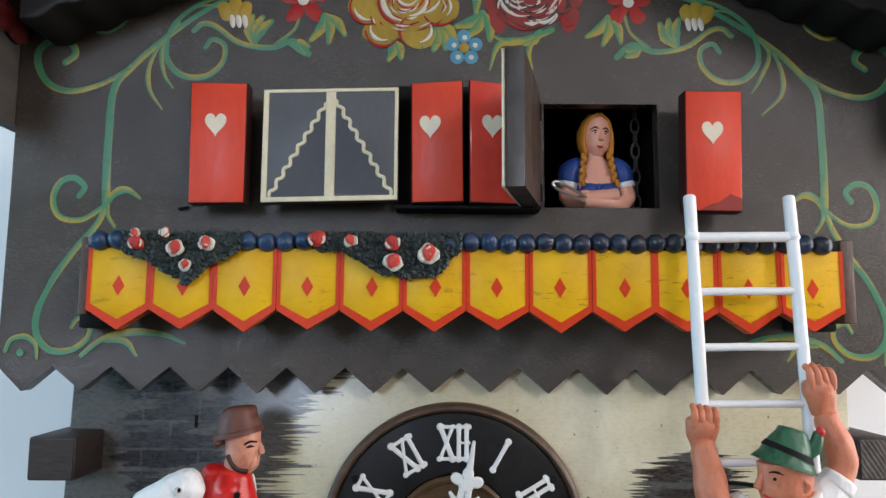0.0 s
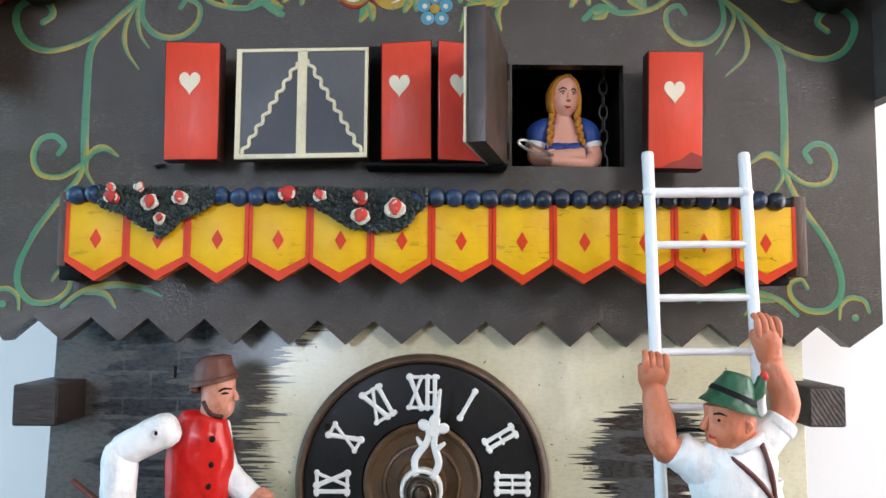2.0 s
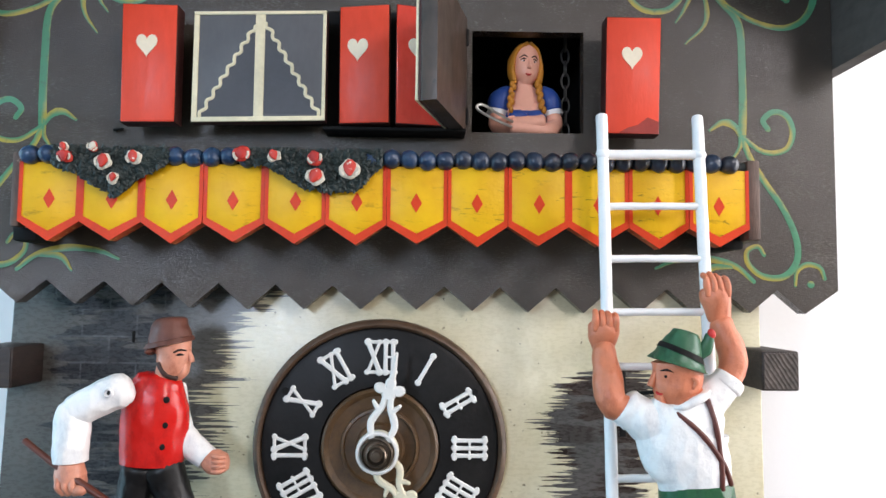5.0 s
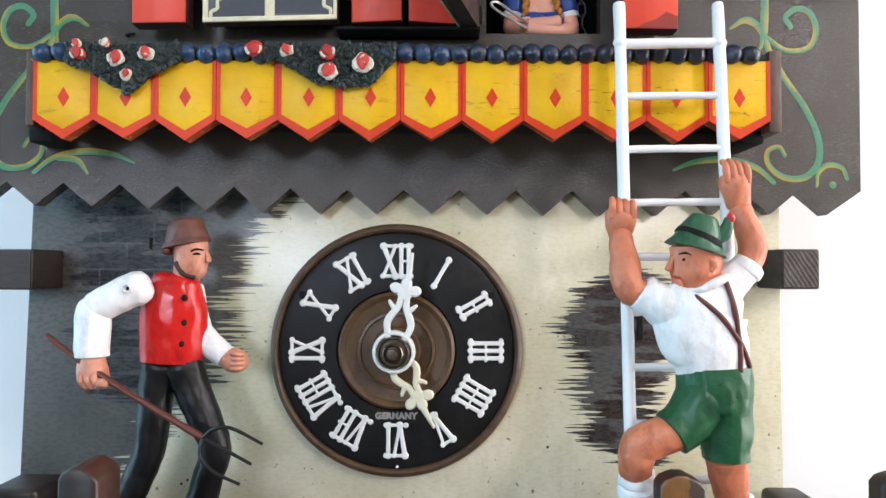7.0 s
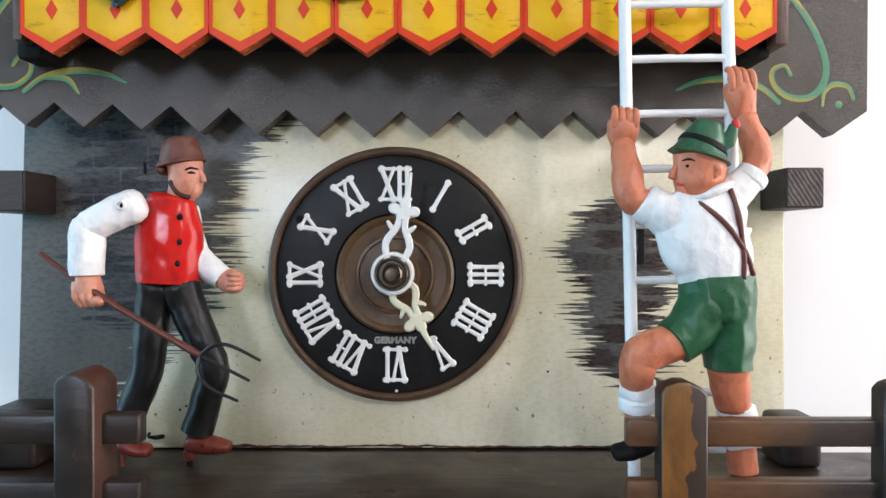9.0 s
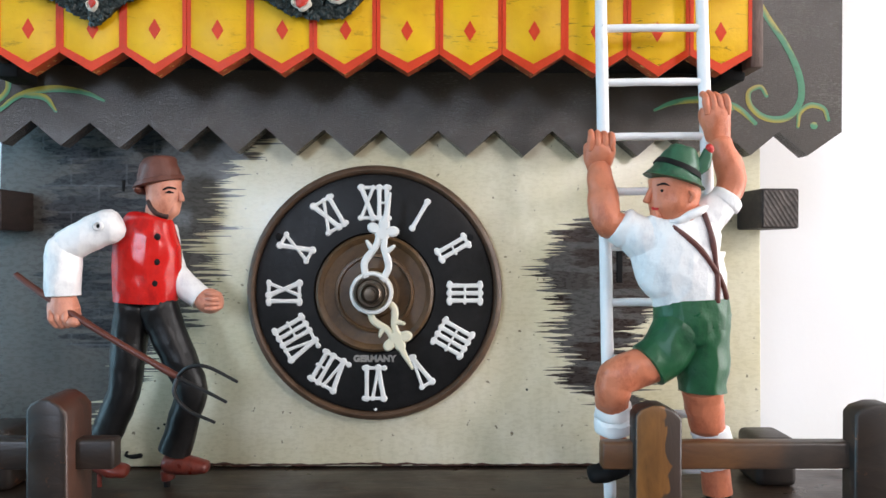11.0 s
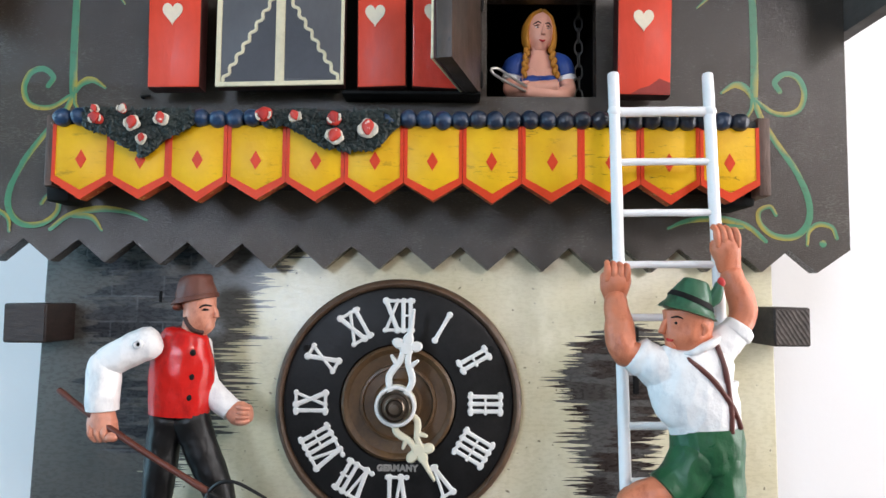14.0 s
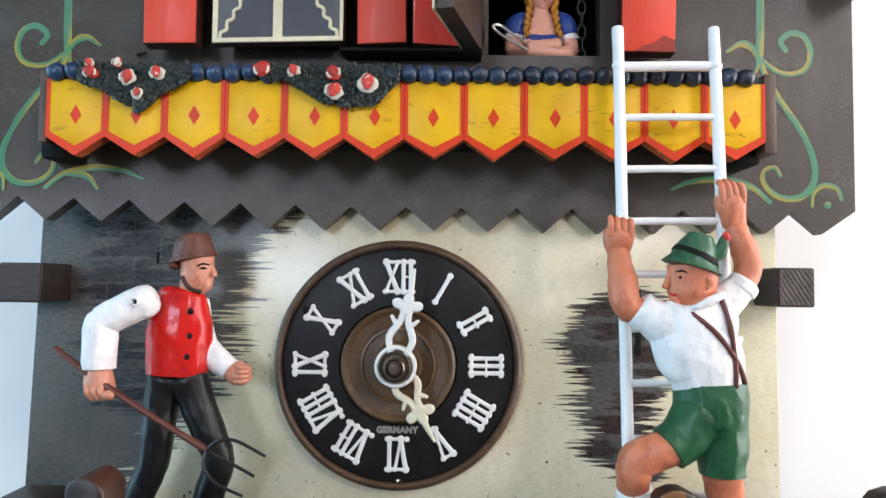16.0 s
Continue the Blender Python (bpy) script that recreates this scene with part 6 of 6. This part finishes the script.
    ball(bm, (0.1108, y - 0.0016, 0.0496), (0.0013, 0.0011, 0.0018), mat=LP, rough=0.0008)
    for v in list(bm.verts)[bare:]:
        v.co.z -= 0.10 * (v.co.x - 0.1002)
    # shorts
    loft(bm, [(0.1058, y, 0.0014, 0.0118, 0.0082), (0.1060, y, -0.0050, 0.0122, 0.0090), (0.1056, y, -0.0115, 0.0118, 0.0086)], 30, mat=GR, rough=0.0006, ends=(0.05, 0.3))
    loft(bm, [(0.1084, y, -0.0080, 0.0092, 0.0084), (0.1094, y, -0.0180, 0.0082, 0.0077), (0.1094, y, -0.0278, 0.0074, 0.0070)], 22, mat=GR, rough=0.0006, ends=(0.4, 0.06))
    loft(bm, [(0.1025, y - 0.001, -0.0080, 0.0092, 0.0078), (0.0965, y - 0.002, -0.0156, 0.0080, 0.0073), (0.0912, y - 0.003, -0.0194, 0.0073, 0.0068)], 22, mat=GR, rough=0.0006, ends=(0.4, 0.06))
    # bent leg
    loft(bm, [(0.0925, y - 0.003, -0.0188, 0.0058, 0.0057), (0.0858, y - 0.003, -0.0210, 0.0061, 0.0058), (0.0814, y - 0.002, -0.0238, 0.0061, 0.0058), (0.0806, y - 0.001, -0.0286, 0.0056, 0.0054), (0.0810, y + 0.002, -0.0330, 0.0051, 0.0050)], mat=SK, rough=0.0006, ends=(0.2, 0.1))
    for za, zb, r in ((-0.0326, -0.0366, 0.0058), (-0.0378, -0.0414, 0.0055)):
        loft(bm, [(0.0814, y + 0.002, za, r, r * 0.95), (0.0817, y + 0.003, zb, r, r * 0.95)], mat=SO, rough=0.0010, ends=(0.14, 0.14))
    loft(bm, [(0.0820, y + 0.004, -0.042, 0.0043, 0.0042), (0.0824, y + 0.004, -0.0500, 0.0042, 0.0041)], mat=SK, rough=0.0004, ends=(0.1, 0.1))
    loft(bm, [(0.0846, y + 0.003, -0.0525, 0.0036, 0.0044), (0.0795, y + 0.002, -0.0542, 0.0034, 0.0044), (0.0752, y + 0.002, -0.0552, 0.0028, 0.0040)], mat=BL, rough=0.0005)
    # straight leg
    loft(bm, [(0.1094, y, -0.0270, 0.0064, 0.0060), (0.1110, y + 0.002, -0.0340, 0.0060, 0.0057), (0.1128, y + 0.0035, -0.0410, 0.0052, 0.0052)], mat=SK, rough=0.0006, ends=(0.1, 0.1))
    for za, zb, r in ((-0.0414, -0.0462, 0.0061), (-0.0478, -0.0530, 0.0059)):
        loft(bm, [(0.1136, y + 0.004, za, r, r * 0.9), (0.1146, y + 0.004, zb, r, r * 0.9)], mat=SO, rough=0.0010, ends=(0.14, 0.14))
    loft(bm, [(0.1152, y + 0.004, -0.0534, 0.0046, 0.0045), (0.1162, y + 0.004, -0.0620, 0.0046, 0.0044)], mat=SK, rough=0.0004, ends=(0.1, 0.1))
    loft(bm, [(0.1190, y + 0.004, -0.0655, 0.0030, 0.0042), (0.1140, y + 0.003, -0.0658, 0.0028, 0.0042), (0.1108, y + 0.003, -0.0660, 0.0022, 0.0034)], mat=BL, rough=0.0004)
    # crossed braces lying on the shirt
    rows = sorted((cz, cx, rx, ry) for cx, cz, rx, ry in TORSO)
    zs = [r[0] for r in rows]

    def on_shirt(x, z):
        cx, rx, ry = (float(np.interp(z, zs, [r[i] for r in rows])) for i in (1, 2, 3))
        return y - ry * math.sqrt(max(0.08, 1 - ((x - cx) / rx) ** 2)) - 0.0003

    for line in (((0.0962, 0.0256), (0.0985, 0.0236), (0.1048, 0.0180), (0.1104, 0.0110), (0.1134, 0.0060), (0.1150, 0.0020)), ((0.1080, 0.0282), (0.1094, 0.0225), (0.1106, 0.0150), (0.1112, 0.0080), (0.1114, 0.0010))):
        loft(bm, [(px, on_shirt(px, pz), pz, 0.0009, 0.0007) for px, pz in line], 8, mat=ST, rough=0.0002)
    mats = [M["shirt"], M["skin"], M["green"], M["green_hat"], M["strap"], M["white"], M["dull_black"], M["lip"]]
    for v in bm.verts:
        v.co.z += RISE
    return solo("climber_figurine", bm, mats, (0.1, y, -0.066 + RISE), "carved wooden climber figurine in white shirt and green shorts", "figurine", "carved clock figures", sharp=50)


climber()


# ---- small carved figures in the two chambers ----
def bird():
    bm = fresh()
    ball(bm, (-0.050, 0.016, 0.142), (0.007, 0.010, 0.007), rough=0.0004)
    ball(bm, (-0.050, 0.009, 0.150), (0.005, 0.006, 0.006), rough=0.0003)
    loft(bm, [(-0.050, 0.004, 0.150, 0.0018, 0.0018), (-0.050, -0.001, 0.1495, 0.0008, 0.0008)], 8, mat=1)
    loft(bm, [(-0.050, 0.016, 0.136, 0.001, 0.001), (-0.050, 0.016, 0.1245, 0.001, 0.001)], 8, mat=2)
    return solo("cuckoo_figurine", bm, [M["shirt"], M["blond"], M["steel"]], (-0.05, 0.014, 0.124), "small white carved cuckoo on a wire stand", "figurine", sharp=55)


def maiden():
    bm = fresh()
    BL, SK, HR, WH, DK, LP = range(6)
    y, cx = 0.0065, 0.0598
    # bodice, chest and neck
    loft(bm, [(cx, y, 0.1220, 0.0100, 0.0068), (cx, y, 0.1310, 0.0096, 0.0068), (cx, y, 0.1402, 0.0098, 0.0070)], 24, mat=BL, rough=0.0003, ends=(0.0, 0.1))
    loft(bm, [(cx, y - 0.0002, 0.1385, 0.0090, 0.0068), (cx, y, 0.1440, 0.0090, 0.0058), (cx, y, 0.1490, 0.0064, 0.0046), (cx - 0.0004, y, 0.1520, 0.0042, 0.0040), (cx - 0.0006, y, 0.1560, 0.0040, 0.0040)], 24, mat=SK, ends=(0.1, 0.1))
    for s in (-1, 1):
        # rounded bust over the bodice edge
        ball(bm, (cx + s * 0.0036, y - 0.0042, 0.1400), (0.0044, 0.0024, 0.0046), sub=3, mat=SK)
        ball(bm, (cx + s * 0.0038, y - 0.0058, 0.1380), (0.0044, 0.0026, 0.0030), mat=BL, rough=0.0005)
        # puffed sleeves with white hems
        loft(bm, [(cx + s * 0.0070, y + 0.001, 0.1500, 0.0036, 0.0042), (cx + s * 0.0104, y, 0.1466, 0.0050, 0.0050), (cx + s * 0.0114, y, 0.1420, 0.0048, 0.0048)], mat=BL, rough=0.0006, ends=(0.4, 0.15))
        loft(bm, [(cx + s * 0.0116, y, 0.1416, 0.0048, 0.0048), (cx + s * 0.0120, y, 0.1398, 0.0050, 0.0050)], mat=WH, rough=0.0007, ends=(0.15, 0.15))
        # folded arms
        loft(bm, [(cx + s * 0.0118, y - 0.001, 0.1395, 0.0036, 0.0038), (cx + s * 0.0122, y - 0.003, 0.1345, 0.0035, 0.0036), (cx + s * 0.0070, y - 0.0085, 0.1326 - s * 0.0010, 0.0033, 0.0032), (cx - s * 0.0060, y - 0.0098, 0.1336 - s * 0.0012, 0.0030, 0.0030)], mat=SK, rough=0.0005)
        # plaits of overlapping strands
        for q in range(9):
            z = 0.1540 - 0.0017 * q
            x = cx - 0.0004 + s * (0.0052 + 0.00022 * q) + 0.0005 * (-1) ** q
            ball(bm, (x, y - 0.0046 - 0.0004 * q, z), (0.0011, 0.0011, 0.0017), mat=HR, rough=0.0004)
    for q in range(3):
        loft(bm, [(cx - 0.0060 - 0.0008 * q, y - 0.0110, 0.1362 - 0.0015 * q, 0.0008, 0.0008), (cx - 0.0082 - 0.0006 * q, y - 0.0116, 0.1358 - 0.0015 * q, 0.0008, 0.0008)], 8, mat=SK)
    # head turned a little aside; oval face with forehead, cheeks, chin and nose
    hx = cx - 0.0004
    face = len(bm.verts)
    loft(bm, [(hx, y - 0.0018, 0.1534, 0.0028, 0.0034), (hx, y - 0.0014, 0.1560, 0.0048, 0.0052), (hx, y - 0.0010, 0.1602, 0.0060, 0.0058), (hx, y - 0.0006, 0.1650, 0.0059, 0.0058), (hx, y, 0.1688, 0.0046, 0.0050)], 24, mat=SK, ends=(0.4, 0.3))
    for s in (-1, 1):
        ball(bm, (hx + s * 0.0024, y - 0.0058, 0.1620), (0.0009, 0.0004, 0.0004), mat=WH)
        ball(bm, (hx + s * 0.0023, y - 0.0062, 0.1620), (0.0005, 0.0003, 0.0004), mat=DK)
        loft(bm, [(hx + s * 0.0010, y - 0.0066, 0.1637, 0.0002, 0.0002), (hx + s * 0.0024, y - 0.0064, 0.1644, 0.0003, 0.0003), (hx + s * 0.0041, y - 0.0050, 0.1634, 0.0002, 0.0002)], 6, mat=DK)
        loft(bm, [(hx + s * 0.0013, y - 0.0063, 0.1627, 0.0002, 0.0002), (hx + s * 0.0024, y - 0.0064, 0.1630, 0.0003, 0.0002), (hx + s * 0.0036, y - 0.0054, 0.1625, 0.0002, 0.0002)], 6, mat=DK)
    loft(bm, [(hx, y - 0.0062, 0.1634, 0.0005, 0.0006), (hx, y - 0.0068, 0.1606, 0.0007, 0.0008), (hx, y - 0.0074, 0.1590, 0.0011, 0.0009)], 10, mat=SK)
    loft(bm, [(hx - 0.0019, y - 0.0056, 0.1571, 0.0002, 0.0003), (hx, y - 0.0066, 0.1560, 0.0005, 0.0004), (hx + 0.0019, y - 0.0056, 0.1572, 0.0002, 0.0003)], 8, mat=LP)
    # hair parted in the middle and drawn down both sides
    for s in (-1, 1):
        for off in (0.0, 0.0009):
            loft(bm, [(hx + s * 0.0006, y - 0.0036 + off, 0.1704, 0.0010, 0.0020), (hx + s * 0.0040, y - 0.0024 + off, 0.1682, 0.0012, 0.0026), (hx + s * (0.0060 + off * 0.5), y - 0.0012 + off, 0.1632, 0.0013, 0.0032), (hx + s * (0.0062 + off * 0.4), y - 0.0020 + off, 0.1575, 0.0013, 0.0026), (hx + s * 0.0056, y - 0.0036 + off, 0.1535, 0.0012, 0.0018)], 12, mat=HR, rough=0.0004)
    loft(bm, [(hx, y + 0.001, 0.1700, 0.0040, 0.0044), (hx, y + 0.0016, 0.1672, 0.0060, 0.0056), (hx, y + 0.002, 0.1600, 0.0062, 0.0050), (hx, y + 0.0022, 0.1540, 0.0050, 0.0040)], 20, mat=HR, rough=0.0003)
    turn = Matrix.Translation((hx, y, 0.152)) @ Matrix.Rotation(radians(9), 4, "Z") @ Matrix.Rotation(radians(3), 4, "Y") @ Matrix.Translation((-hx, -y, -0.152))
    for v in list(bm.verts)[face:]:
        v.co = turn @ v.co
    mats = [M["blue"], M["skin_maid"], M["blond"], M["white"], M["dull_black"], M["lip"]]
    return solo("maiden_figurine", bm, mats, (cx, y, 0.122), "carved maiden figurine in blue dress with blond plaits", "figurine", "carved clock figures", sharp=55)


bird()
maiden()

# wire arm that works the little door, and the chain beside the maiden
bm = fresh()
loft(bm, [(0.0525, -0.0060, 0.1318, 0.0006, 0.0006), (0.0455, -0.0130, 0.1328, 0.0006, 0.0006), (0.0385, -0.0200, 0.1344, 0.0006, 0.0006), (0.0372, -0.0210, 0.1362, 0.0006, 0.0006), (0.0400, -0.0195, 0.1370, 0.0006, 0.0006), (0.0465, -0.0130, 0.1352, 0.0006, 0.0006), (0.0530, -0.0060, 0.1340, 0.0006, 0.0006)], 8)
wire = solo("wire_arm", bm, M["steel"], (0.0525, -0.006, 0.1315), "bent shiny steel wire loop opening the window door", "wire")
chain = thing("chain", (0.0785, 0.012, 0.1225), "black steel link chain hanging in the open window", "chain")
for i in range(9):
    bm = fresh()
    c = Vector((0.0785, 0.012, 0.1740 - 0.0056 * i))
    ring = [(math.cos(radians(a)) * 0.0017, math.sin(radians(a)) * 0.0034) for a in range(0, 361, 30)]
    pts = [(c.x + u, c.y, c.z + v) if i % 2 else (c.x, c.y + u, c.z + v) for u, v in ring]
    loft(bm, [(*p, 0.0005, 0.0005) for p in pts], 6, cap=False)
    part("chain_link", bm, M["chain"], chain)
